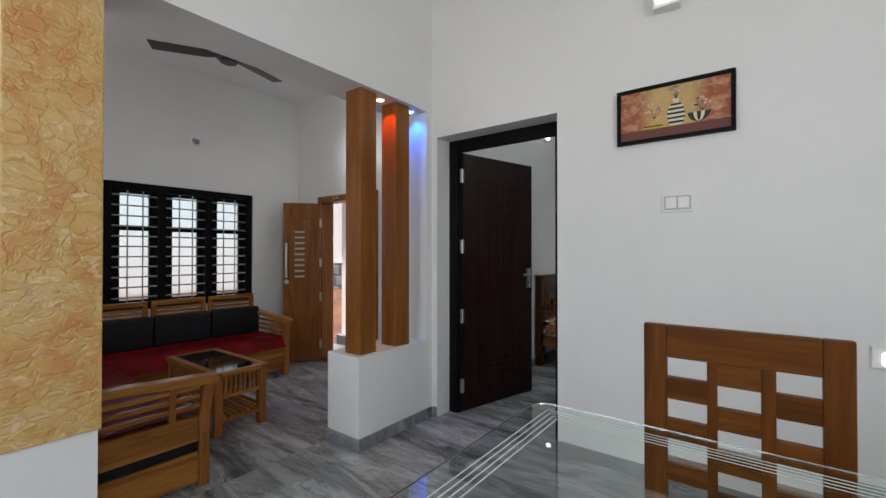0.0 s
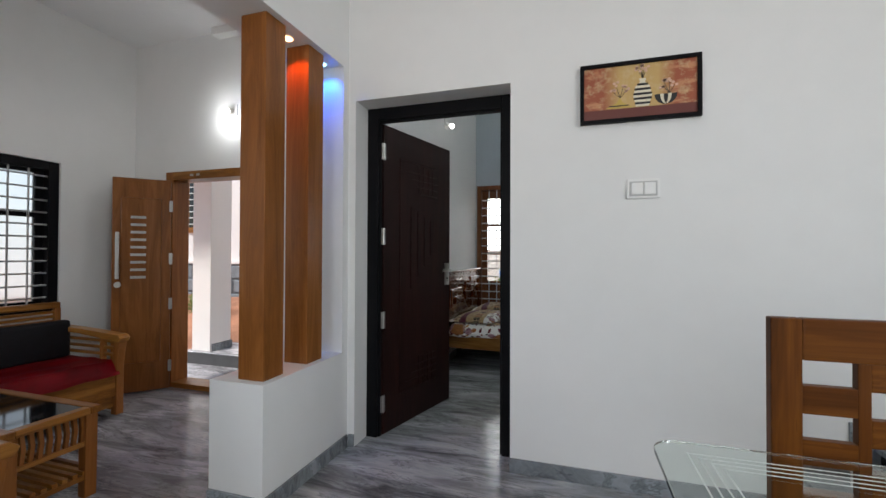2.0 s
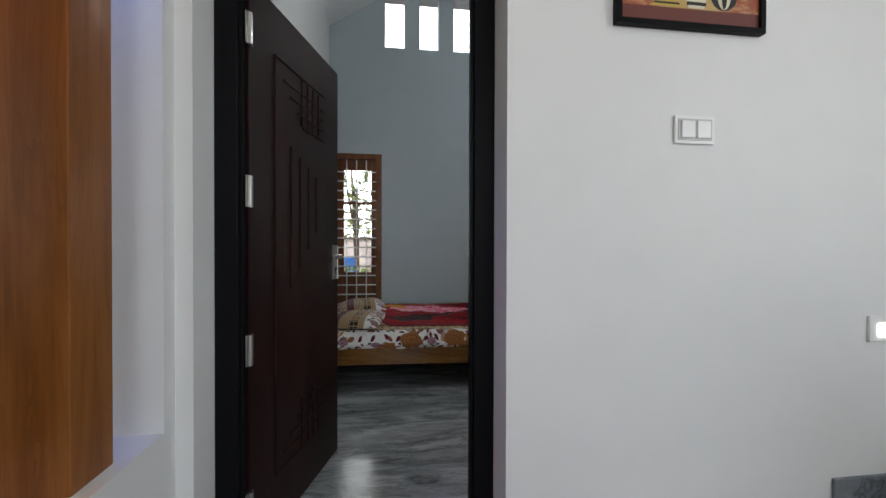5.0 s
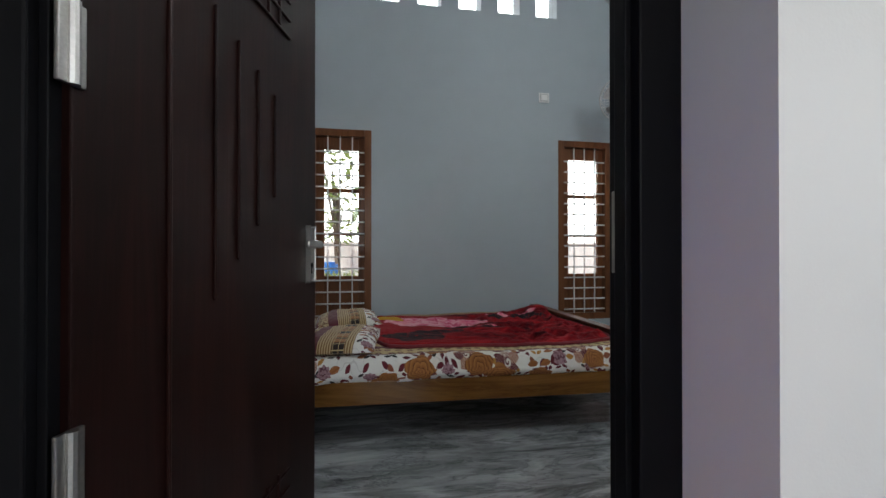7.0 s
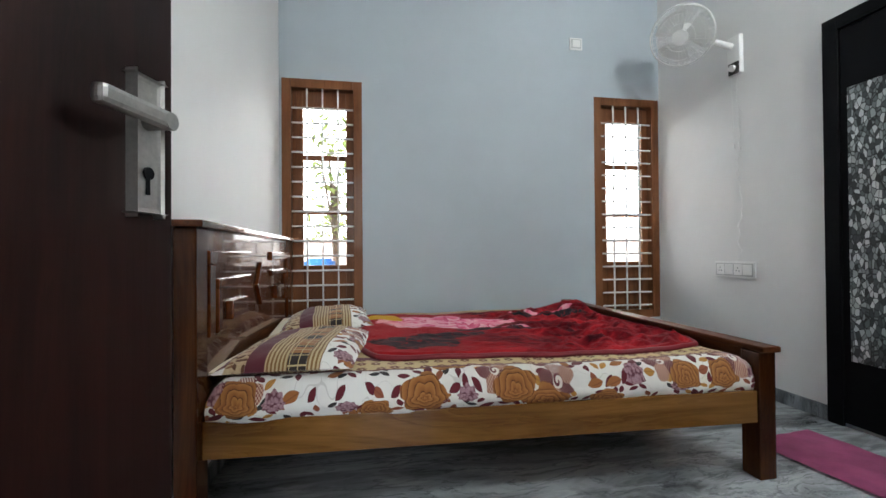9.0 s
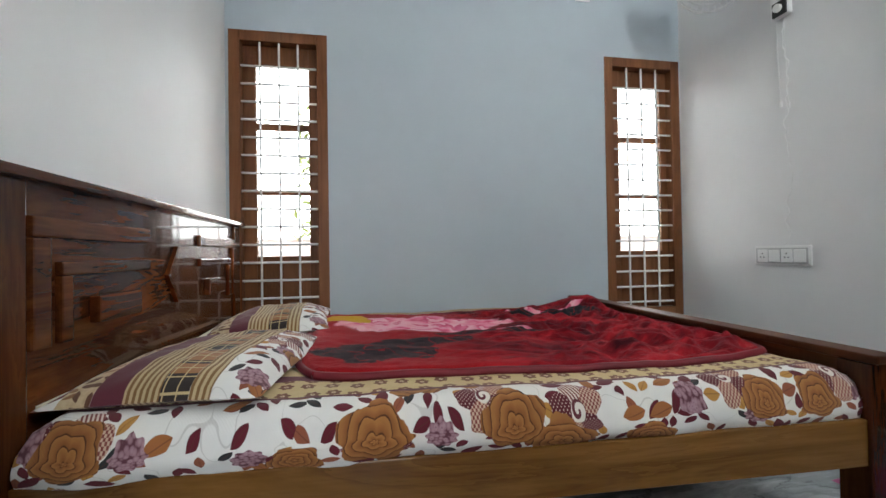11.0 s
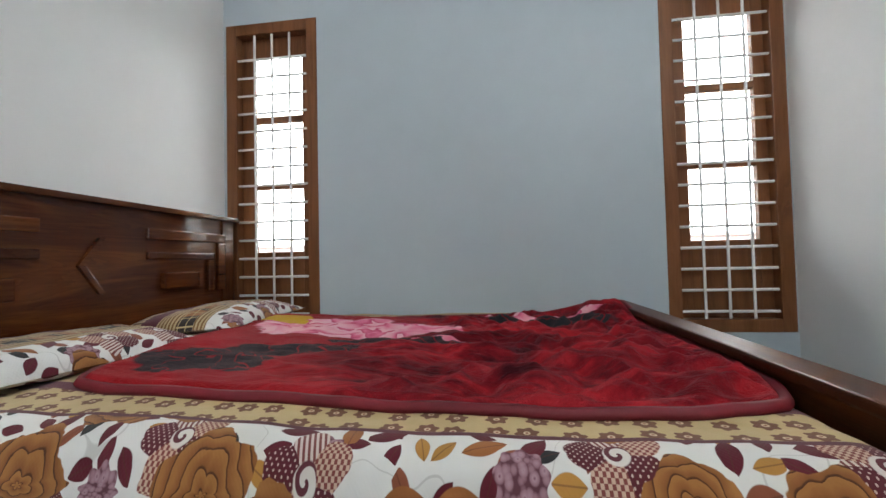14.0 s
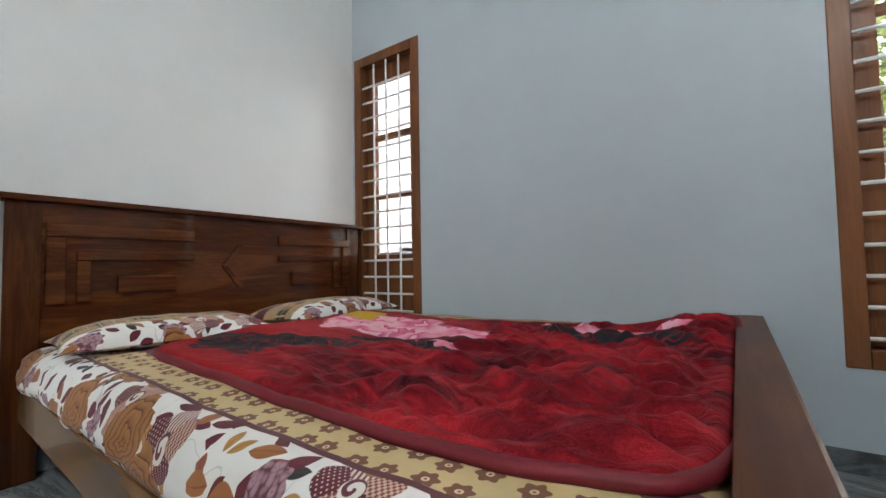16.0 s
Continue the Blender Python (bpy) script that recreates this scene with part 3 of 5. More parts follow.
def switch_plate(name, m, w, h, gangs, label, depth=0.012):
    """A wall plate facing -y in its own axes."""
    s = thing(name, (0, 0, 0), label, "switch", m=m)
    part("plate", box(-w / 2, w / 2, -depth, 0, -h / 2, h / 2, 0.004), PLASTIC, s)
    part("inner_plate", box(-w / 2 + 0.011, w / 2 - 0.012, -depth - 0.003, -depth, -h / 2 + 0.012, h / 2 - 0.012, 0.001), PLATESHADE, s)
    n = len(gangs)
    g = (w - 0.034) / n
    for i, kind in enumerate(gangs):
        x0 = -w / 2 + 0.017 + g * i + 0.004
        if kind == "rocker":
            part("rocker", box(x0, x0 + g - 0.008, -depth - 0.009, -depth - 0.002, -h / 2 + 0.02, h / 2 - 0.02, 0.003), PLASTIC, s)
        else:
            k = part("socket", box(x0, x0 + g - 0.008, -depth - 0.006, -depth - 0.002, -h / 2 + 0.018, h / 2 - 0.018, 0.002), PLASTIC, s)
            for dx, dz in ((0, 0.012), (-0.01, -0.008), (0.01, -0.008)):
                part("hole", disc((x0 + g / 2 - 0.004 + dx, -depth - 0.0065, dz), (0, 1, 0), 0.0035, 0.002, sides=10), INK, k)
    return s


switch_plate("light_switch", pose(-0.247, YD0, 1.55), 0.154, 0.1, ["rocker", "rocker"], "white two-gang light switch plate on the wall")
foot = thing("step_light", (0.552, YD0, 0.828), "white wall plate with a small lit lens", "light", m=pose(0.552, YD0, 0.828))
part("plate", box(-0.062, 0.062, -0.012, 0, -0.05, 0.05, 0.005), PLASTIC, foot)
part("lens", box(-0.028, 0.034, -0.0165, -0.011, -0.03, 0.02, 0.006), GLOW, foot)
switch_plate("stair_switch", pose(0.90, YD0, 0.75), 0.12, 0.15, ["rocker"], "white switch plate beside the stairs")
hl = thing("wall_lamp", (-0.29, YD0, 2.662), "white square wall lamp with a lit cover", "lamp", m=pose(-0.29, YD0, 2.662))
part("housing", box(-0.065, 0.065, -0.07, 0, -0.055, 0.075, 0.006), PLASTIC, hl)
part("cover", box(-0.045, 0.045, -0.078, -0.069, -0.03, 0.055, 0.004), GLOW, hl)


def bulb_holder(name, m, label, lit=True):
    """A round wall lamp holder with a bulb, facing -y in its own axes."""
    b = thing(name, (0, 0, 0), label, "lamp", m=m)
    part("plate", box(-0.05, 0.05, -0.012, 0, -0.05, 0.05, 0.004), PLASTIC, b)
    bm = rod((0, -0.01, 0), (0, -0.055, -0.02), 0.02, sides=14)
    part("holder", bm, GREYPLASTIC if not lit else PLASTIC, b)
    bm = bmesh.new()
    bmesh.ops.create_uvsphere(bm, u_segments=14, v_segments=8, radius=0.028)
    bm.transform(Matrix.Translation((0, -0.078, -0.03)))
    part("bulb", bm, GLOW if lit else GREYPLASTIC, b, "", True)


bulb_holder("wall_bulb", pose(-3.40, YF, 2.445), "lit bulb in a white holder above the front door")
bulb_holder("wall_bulb", pose(XW, 2.81, 2.44, 0, 0, 90), "unlit bulb holder high on the living room wall", False)
bulb_holder("wall_bulb", pose(BX0 + BEDROOM.x, 5.57, 2.65, 0, 0, 90), "lit bulb in a white holder on the bedroom wall")
bulb_holder("wall_bulb", pose(0.75, YD1, 2.90, 0, 0, 180), "lit bulb in a white holder above the wardrobe side")


# ---- windows ----
def barred_window(name, x0, x1, z0, z1, y, frame_mat, bar_mat, ncols, zsplits, nh, label, m=None, frame_w=0.065, depth=0.11, glass=GLASS, cols=1, shut=None):
    """A wooden window in a wall along x: frame, sash rails, panes and a grid of bars on the room side."""
    w = thing(name, ((x0 + x1) / 2, y, z0), label, "window", kind="structure", m=m)
    part("window_frame", box(x0, x0 + frame_w, y, y + depth, z0, z1, 0.004), frame_mat, w)
    part("window_frame", box(x1 - frame_w, x1, y, y + depth, z0, z1, 0.004), frame_mat, w)
    part("window_frame", box(x0 + frame_w, x1 - frame_w, y, y + depth, z1 - frame_w, z1, 0.004), frame_mat, w)
    part("window_sill", box(x0 + frame_w, x1 - frame_w, y, y + depth, z0, z0 + frame_w, 0.004), frame_mat, w)
    cw = (x1 - x0 - frame_w) / cols
    for c in range(cols):
        l = x0 + frame_w + cw * c
        r = l + cw - frame_w
        if c:
            part("mullion", box(l - frame_w, l, y, y + depth, z0 + frame_w, z1 - frame_w, 0.004), frame_mat, w)
        s = part("sash", box(l, l + 0.075, y + 0.06, y + 0.10, z0 + frame_w, z1 - frame_w, 0.003), frame_mat, w)
        part("stile", box(r - 0.055, r, y + 0.06, y + 0.10, z0 + frame_w, z1 - frame_w, 0.003), frame_mat, s)
        lo = z0 + frame_w
        for k, (a, b) in enumerate(zsplits):
            if a > lo + 0.001:
                part("rail", box(l + 0.075, r - 0.055, y + 0.06, y + 0.10, lo, a, 0.003), frame_mat, s)
            p = part("pane", box(l + 0.075, r - 0.055, y + 0.078, y + 0.082, a, b), glass, s)
            p.visible_shadow = False
            lo = b
        part("rail", box(l + 0.075, r - 0.055, y + 0.06, y + 0.10, lo, z1 - frame_w, 0.003), frame_mat, s)
        for i in range(nh):
            z = z1 - 0.209 - 0.1085 * i if nh == 15 else z0 + frame_w + (z1 - z0 - 2 * frame_w) * (i + 0.5) / nh
            part("bar", rod((l - 0.006, y + 0.022, z), (r + 0.006, y + 0.022, z), 0.0072, sides=8), bar_mat, w)
        for i in range(ncols):
            x = l + (r - l) * (i + 1) / (ncols + 1)
            part("upright_bar", box(x - 0.0055, x + 0.0055, y + 0.012, y + 0.020, z0 + frame_w, z1 - frame_w), bar_mat, w)
    return w


SHIFT[0] = BEDROOM
SPL = [(0.825, 1.205), (1.235, 1.61), (1.645, 2.01)]
barred_window("window_1", -1.972, -1.40, 0.38, 2.19, BY1 - 0.004, FRAMEWOOD, BARPAINT, 3, SPL, 15, "tall brown wooden window with white grille bars")
barred_window("window_2", 0.478, 1.068, 0.36, 2.19, BY1 - 0.004, FRAMEWOOD, BARPAINT, 3, SPL, 15, "tall brown wooden window with white grille bars")
SHIFT[0] = HALL
# living room window looks along -x; built in its own axes with x along the wall
barred_window("window_3", 2.065, 3.45, 0.74, 1.935, 0.02, BLACKPAINT, STEELBAR, 2, [(0.83, 1.49), (1.53, 1.84)], 11, "black-framed three-part window with steel bars and frosted panes", m=pose(XW, 0, 0, 0, 0, 90), frame_w=0.07, glass=FROST, cols=3)
SHIFT[0] = BEDROOM
for k, (a, b, c, d) in enumerate(VENTS):
    v = thing("vent_opening", ((a + b) / 2, BY1 + 0.1, c), "tall narrow glazed vent opening near the ceiling", "vent", "vents", "structure")
    p = part("pane", box(a, b, BY1 + 0.10, BY1 + 0.104, c, d), GLASS, v)
    p.visible_shadow = False

# ---- bed ----
bed = thing("bed", (-0.85, 6.55, 0), "polished brown wooden double bed with a carved headboard", "bed")
HX0, HX1 = -1.975, -1.905
hb = part("headboard", box(HX0 + 0.015, HX1 - 0.012, 5.82, 7.32, 0.25, 1.0), ROSEWOOD, bed, "glossy reddish brown panelled headboard")
part("headboard_cap", box(HX0 - 0.002, HX1 + 0.025, 5.71, 7.42, 1.0, 1.024, 0.006), ROSEWOOD, bed)
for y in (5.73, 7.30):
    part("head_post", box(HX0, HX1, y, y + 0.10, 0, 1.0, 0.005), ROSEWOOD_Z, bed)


def carved(y0, y1, z0, z1, d=0.016):
    part("moulding", box(HX1 - 0.014, HX1 - 0.012 + d, y0, y1, z0, z1, 0.006), ROSEWOOD, hb)


for flip in (0, 1):
    def c2(y0, y1, z0, z1, d=0.016, flip=flip):
        if flip:
            y0, y1 = 13.16 - y1, 13.16 - y0
        carved(y0, y1, z0, z1, d)
    c2(5.84, 6.36, 0.875, 0.925)
    c2(5.84, 5.90, 0.62, 0.875)
    c2(5.93, 6.36, 0.785, 0.82)
    c2(5.93, 5.975, 0.62, 0.785)
    c2(6.06, 6.28, 0.65, 0.725, 0.026)
for z in (0.87, 0.65):
    part("chevron", prism([(6.49, 0.76), (6.52, 0.76), (6.60, z), (6.575, z)], HX1 - 0.014, HX1 + 0.002, 0, 0.002), ROSEWOOD, hb)
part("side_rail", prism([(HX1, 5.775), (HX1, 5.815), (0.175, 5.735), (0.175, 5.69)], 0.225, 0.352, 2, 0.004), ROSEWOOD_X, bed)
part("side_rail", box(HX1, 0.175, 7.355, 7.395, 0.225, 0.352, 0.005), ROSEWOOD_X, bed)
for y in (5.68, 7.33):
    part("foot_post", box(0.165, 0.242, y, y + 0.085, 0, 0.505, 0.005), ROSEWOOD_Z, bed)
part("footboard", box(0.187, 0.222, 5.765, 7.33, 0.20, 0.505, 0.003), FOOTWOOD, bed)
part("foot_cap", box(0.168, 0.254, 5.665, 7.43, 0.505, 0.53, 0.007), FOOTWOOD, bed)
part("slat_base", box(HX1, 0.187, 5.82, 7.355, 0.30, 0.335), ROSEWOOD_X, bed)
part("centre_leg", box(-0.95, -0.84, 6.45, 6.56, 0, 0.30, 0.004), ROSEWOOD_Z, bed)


# printed cotton: x along the bed, y unrolled across it
def rotated(n, v, angle):
    x, y, z = n.sep(v)
    c, s = n.math('COSINE', angle), n.math('SINE', angle)
    return (n.math('SUBTRACT', n.math('MULTIPLY', x, c), n.math('MULTIPLY', y, s)),
            n.math('ADD', n.math('MULTIPLY', x, s), n.math('MULTIPLY', y, c)))


def cell_motif(n, v, scale, shift, rnd):
    """Each point's offset from its cell's middle, in metres, and the cell's random colour."""
    vo = n.voronoi(n.vmath('ADD', v, shift), scale, 'F1', rnd, None)
    vo.voronoi_dimensions = '2D'
    off = n.vmath('SUBTRACT', n.vmath('ADD', v, shift), vo.outputs["Position"])
    return off, n.sep(vo.outputs["Color"])


def leaves(n, v, c, scale, shift, length, width, colours, keep):
    off, rnd = cell_motif(n, v, scale, shift, 0.9)
    a, b = rotated(n, off, n.math('MULTIPLY', rnd[0], 6.283))
    u = n.math('DIVIDE', a, length)
    half = n.math('MULTIPLY', n.math('SUBTRACT', 1.0, n.math('MULTIPLY', u, u)), width)
    inside = n.math('SUBTRACT', half, n.math('ABSOLUTE', b))
    mask = n.math('MULTIPLY', n.step(inside, 0.0, 0.0012), n.math('LESS_THAN', rnd[1], keep))
    rib = n.step(n.math('ABSOLUTE', b), 0.0012, 0.0006)
    col = n.ramp(rnd[2], colours)
    n.t.nodes[-1].color_ramp.interpolation = 'CONSTANT'
    col = n.mix(n.math('MULTIPLY', rib, 0.5), col, (0.10, 0.03, 0.02))
    return n.mix(mask, c, col)


def roses(n, v, c, scale, shift, radius, keep, dark, mid, light):
    off, rnd = cell_motif(n, v, scale, shift, 0.55)
    x, y, z = n.sep(off)
    ang = n.math('ARCTAN2', y, x)
    d = n.vmath('LENGTH', off, out=1)
    wob = n.noise(n.vmath('ADD', v, shift), 26, 2)
    radius_ = n.math('MULTIPLY', radius, n.math('ADD', 0.68, n.math('MULTIPLY', rnd[2], 0.45)))
    edge = n.math('MULTIPLY', radius_, n.math('ADD', 0.86, n.math('ADD', n.math('MULTIPLY', n.math('SINE', n.math('ADD', n.math('MULTIPLY', ang, 5.0), n.math('MULTIPLY', rnd[0], 6.0))), 0.10), n.math('MULTIPLY', n.math('SUBTRACT', wob, 0.5), 0.35))))
    mask = n.math('MULTIPLY', n.step(n.math('SUBTRACT', edge, d), 0.0, 0.0015), n.math('LESS_THAN', rnd[1], keep))
    rel = n.math('MULTIPLY', n.math('DIVIDE', n.math('ADD', d, n.math('MULTIPLY', n.math('SUBTRACT', wob, 0.5), 0.016)), radius_), 4.6)
    turn = n.math('ADD', ang, n.math('MULTIPLY', n.math('FLOOR', rel), 1.1))
    scallop = n.math('ABSOLUTE', n.math('SINE', n.math('MULTIPLY', turn, 2.5)))
    ring = n.math('FRACT', n.math('ADD', rel, n.math('MULTIPLY', scallop, -0.42)))
    col = n.ramp(ring, [(0.0, dark), (0.07, dark), (0.17, mid), (0.8, light)])
    return n.mix(mask, c, col)


def patchwork(n, v, c, scale, shift, radius, keep):
    """Five-petalled flowers pieced from checked, striped and spotted maroon cloth."""
    off, rnd = cell_motif(n, v, scale, shift, 0.6)
    x, y, z = n.sep(off)
    d = n.vmath('LENGTH', off, out=1)
    ang = n.math('ADD', n.math('ARCTAN2', y, x), n.math('MULTIPLY', rnd[0], 3.0))
    wob = n.noise(n.vmath('ADD', v, shift), 30, 2)
    edge = n.math('MULTIPLY', radius, n.math('ADD', n.math('ADD', 0.55, n.math('MULTIPLY', wob, 0.3)), n.math('MULTIPLY', n.math('ABSOLUTE', n.math('COSINE', n.math('MULTIPLY', ang, 2.5))), 0.32)))
    mask = n.math('MULTIPLY', n.step(n.math('SUBTRACT', edge, d), 0.0, 0.0015), n.math('LESS_THAN', rnd[1], keep))
    petal = n.math('FRACT', n.math('MULTIPLY', n.math('FLOOR', n.math('MULTIPLY', n.math('ADD', ang, 0.6283), 0.7958)), 0.381))
    wv = n.math('MULTIPLY', n.math('SINE', n.math('MULTIPLY', x, 620.0)), n.math('SINE', n.math('MULTIPLY', y, 620.0)))
    spots = n.mix(n.step(wv, 0.55, 0.7), (0.11, 0.018, 0.026), (0.55, 0.40, 0.36))
    squares = n.mix(n.step(wv, -0.1, 0.1), (0.22, 0.06, 0.05), (0.58, 0.40, 0.30))
    bars = n.mix(n.step(n.math('SINE', n.math('MULTIPLY', n.math('ADD', x, n.math('MULTIPLY', y, 0.4)), 700.0)), -0.2, 0.2), (0.20, 0.06, 0.055), (0.66, 0.56, 0.50))
    col = n.mix(n.step(petal, 0.30, 0.301), spots, n.mix(n.step(petal, 0.65, 0.651), squares, bars))
    swirl = n.math('SINE', n.math('ADD', n.math('MULTIPLY', d, 330.0), ang))
    col = n.mix(n.step(d, radius * 0.28, radius * 0.25), col, n.mix(n.step(swirl, 0.2, 0.5), (0.70, 0.66, 0.61), (0.13, 0.03, 0.04)))
    return n.mix(mask, c, col)


def hydrangeas(n, v, c, scale, shift, radius, keep):
    """Round heads of small mauve florets."""
    off, rnd = cell_motif(n, v, scale, shift, 0.6)
    x, y, z = n.sep(off)
    d = n.vmath('LENGTH', off, out=1)
    edge = n.math('MULTIPLY', radius, n.math('ADD', 0.9, n.math('MULTIPLY', n.math('SINE', n.math('MULTIPLY', n.math('ARCTAN2', y, x), 9.0)), 0.08)))
    mask = n.math('MULTIPLY', n.step(n.math('SUBTRACT', edge, d), 0.0, 0.0012), n.math('LESS_THAN', rnd[1], keep))
    cell = n.voronoi(v, 95, 'F1', 0.8)
    return n.mix(mask, c, n.ramp(cell, [(0.0, (0.16, 0.05, 0.07)), (0.22, (0.40, 0.25, 0.28)), (0.55, (0.30, 0.16, 0.19)), (0.75, (0.12, 0.04, 0.055))]))


def floral(n, v):
    cream = (0.77, 0.755, 0.72)
    c = n.mix(n.noise(v, 40, 3), tuple(x * 0.93 for x in cream), cream)
    stems = n.math('ABSOLUTE', n.math('SUBTRACT', n.noise(v, 7, 1), 0.5))
    c = n.mix(n.math('MULTIPLY', n.step(stems, 0.004, 0.002), 0.25), c, (0.12, 0.08, 0.06))
    pal = [(0.0, (0.12, 0.012, 0.022)), (0.38, (0.030, 0.030, 0.032)), (0.6, (0.45, 0.22, 0.05)), (0.82, (0.26, 0.08, 0.04))]
    c = leaves(n, v, c, 21, (3.1, 1.7, 0), 0.025, 0.0120, pal, 0.72)
    c = leaves(n, v, c, 13, (7.3, 2.9, 0), 0.036, 0.016, [(0.0, (0.12, 0.012, 0.022)), (0.45, (0.33, 0.12, 0.035)), (0.75, (0.12, 0.012, 0.022)), (0.9, (0.03, 0.03, 0.032))], 0.36)
    c = hydrangeas(n, v, c, 4.6, (9.4, 3.2, 0), 0.042, 0.75)
    c = patchwork(n, v, c, 4.4, (1.3, 8.1, 0), 0.070, 0.8)
    c = roses(n, v, c, 4.3, (5.1, 4.4, 0), 0.095, 0.8, (0.085, 0.028, 0.011), (0.24, 0.088, 0.024), (0.35, 0.145, 0.042))
    return c


def border_print(n, v, c, y0, y1):
    """Yellow band with brown flowers between two maroon lines."""
    x, y, z = n.sep(v)
    wob = n.math('ADD', y, n.math('MULTIPLY', n.math('SUBTRACT', n.noise(v, 5, 2), 0.5), 0.012))

    def between(a, b):
        return n.math('MULTIPLY', n.step(wob, a, a + 0.0015), n.step(wob, b + 0.0015, b))
    band = n.mix(n.noise(v, 30, 3), (0.50, 0.37, 0.17), (0.60, 0.46, 0.24))
    off, rnd = cell_motif(n, v, 17.0, (2.2, 6.6, 0), 0.35)
    ox, oy, oz = n.sep(off)
    d = n.vmath('LENGTH', off, out=1)
    ang = n.math('ARCTAN2', oy, ox)
    petals = n.math('SUBTRACT', n.math('MULTIPLY', 0.0205, n.math('ADD', 0.90, n.math('MULTIPLY', n.math('SINE', n.math('MULTIPLY', ang, 6.0)), 0.13))), d)
    band = n.mix(n.step(petals, 0.0, 0.001), band, (0.17, 0.065, 0.03))
    band = n.mix(n.step(d, 0.0062, 0.0052), band, (0.66, 0.50, 0.34))
    band = n.mix(n.step(d, 0.003, 0.002), band, (0.25, 0.06, 0.03))
    c = n.mix(between(y0, y1), c, band)
    c = n.mix(between(y0 - 0.013, y0), c, (0.11, 0.025, 0.035))
    c = n.mix(between(y1, y1 + 0.045), c, (0.13, 0.03, 0.045))
    c = n.mix(between(y1 + 0.045, y1 + 0.14), c, (0.55, 0.41, 0.2))
    return n.mix(n.step(y, y1 + 0.20, y1 + 0.202), c, n.mix(n.step(n.math('SINE', n.math('MULTIPLY', y, 160.0)), 0, 0.2), (0.55, 0.42, 0.2), (0.18, 0.09, 0.05)))


def cloth_finish(n, c, v, scale=900.0):
    x, y, z = n.sep(v)
    weave = n.math('MULTIPLY', n.math('SINE', n.math('MULTIPLY', x, scale)), n.math('SINE', n.math('MULTIPLY', y, scale)))
    soft = n.noise(v, 9, 4, 0.5, 0.4)
    n.bump(n.math('ADD', n.math('MULTIPLY', weave, 0.02), soft), 0.35, 0.014)
    return n.done(c, 0.85, Sheen_Weight=0.15, Specular_IOR_Level=0.2)


n = Nodes("floral_cotton")
uv = n.coords("UV")
SHEET = cloth_finish(n, border_print(n, uv, floral(n, uv), 0.225, 0.345), uv)

n = Nodes("pillow_cotton")
uv = n.coords("UV")
x, y, z = n.sep(uv)
wob = n.math('ADD', x, n.math('MULTIPLY', n.math('SUBTRACT', n.noise(uv, 6, 2), 0.5), 0.01))


def stripe(c, a, b, col):
    return n.mix(n.math('MULTIPLY', n.step(wob, a, a + 0.002), n.step(wob, b + 0.002, b)), c, col)


c = floral(n, uv)
lines = n.mix(n.step(n.math('SINE', n.math('MULTIPLY', wob, 420.0)), -0.1, 0.1), (0.20, 0.11, 0.04), (0.48, 0.36, 0.20))
c = stripe(c, 0.04, 0.11, leaves(n, uv, n.ramp(n.noise(uv, 60, 2), [(0.4, (0.46, 0.34, 0.2)), (0.6, (0.54, 0.41, 0.25))]), 30, (4.1, 2.2, 0), 0.02, 0.008, [(0.0, (0.13, 0.06, 0.03)), (0.6, (0.25, 0.12, 0.05))], 0.9))
c = stripe(c, 0.11, 0.185, (0.11, 0.022, 0.034))
c = stripe(c, 0.18, 0.265, lines)
tile = n.math('MULTIPLY', n.step(n.math('SINE', n.math('MULTIPLY', y, 56.0)), -0.2, -0.1), n.step(n.math('SINE', n.math('MULTIPLY', y, 28.0)), -0.5, -0.4))
grid = n.math('MAXIMUM', n.step(n.math('SINE', n.math('MULTIPLY', y, 168.0)), 0.93, 0.97), n.step(n.math('SINE', n.math('MULTIPLY', wob, 190.0)), 0.93, 0.97))
tiles = n.mix(grid, n.mix(tile, (0.30, 0.13, 0.05), (0.03, 0.022, 0.02)), (0.5, 0.38, 0.2))
c = stripe(c, 0.265, 0.335, tiles)
c = stripe(c, 0.335, 0.385, lines)
PILLOW = cloth_finish(n, c, uv)


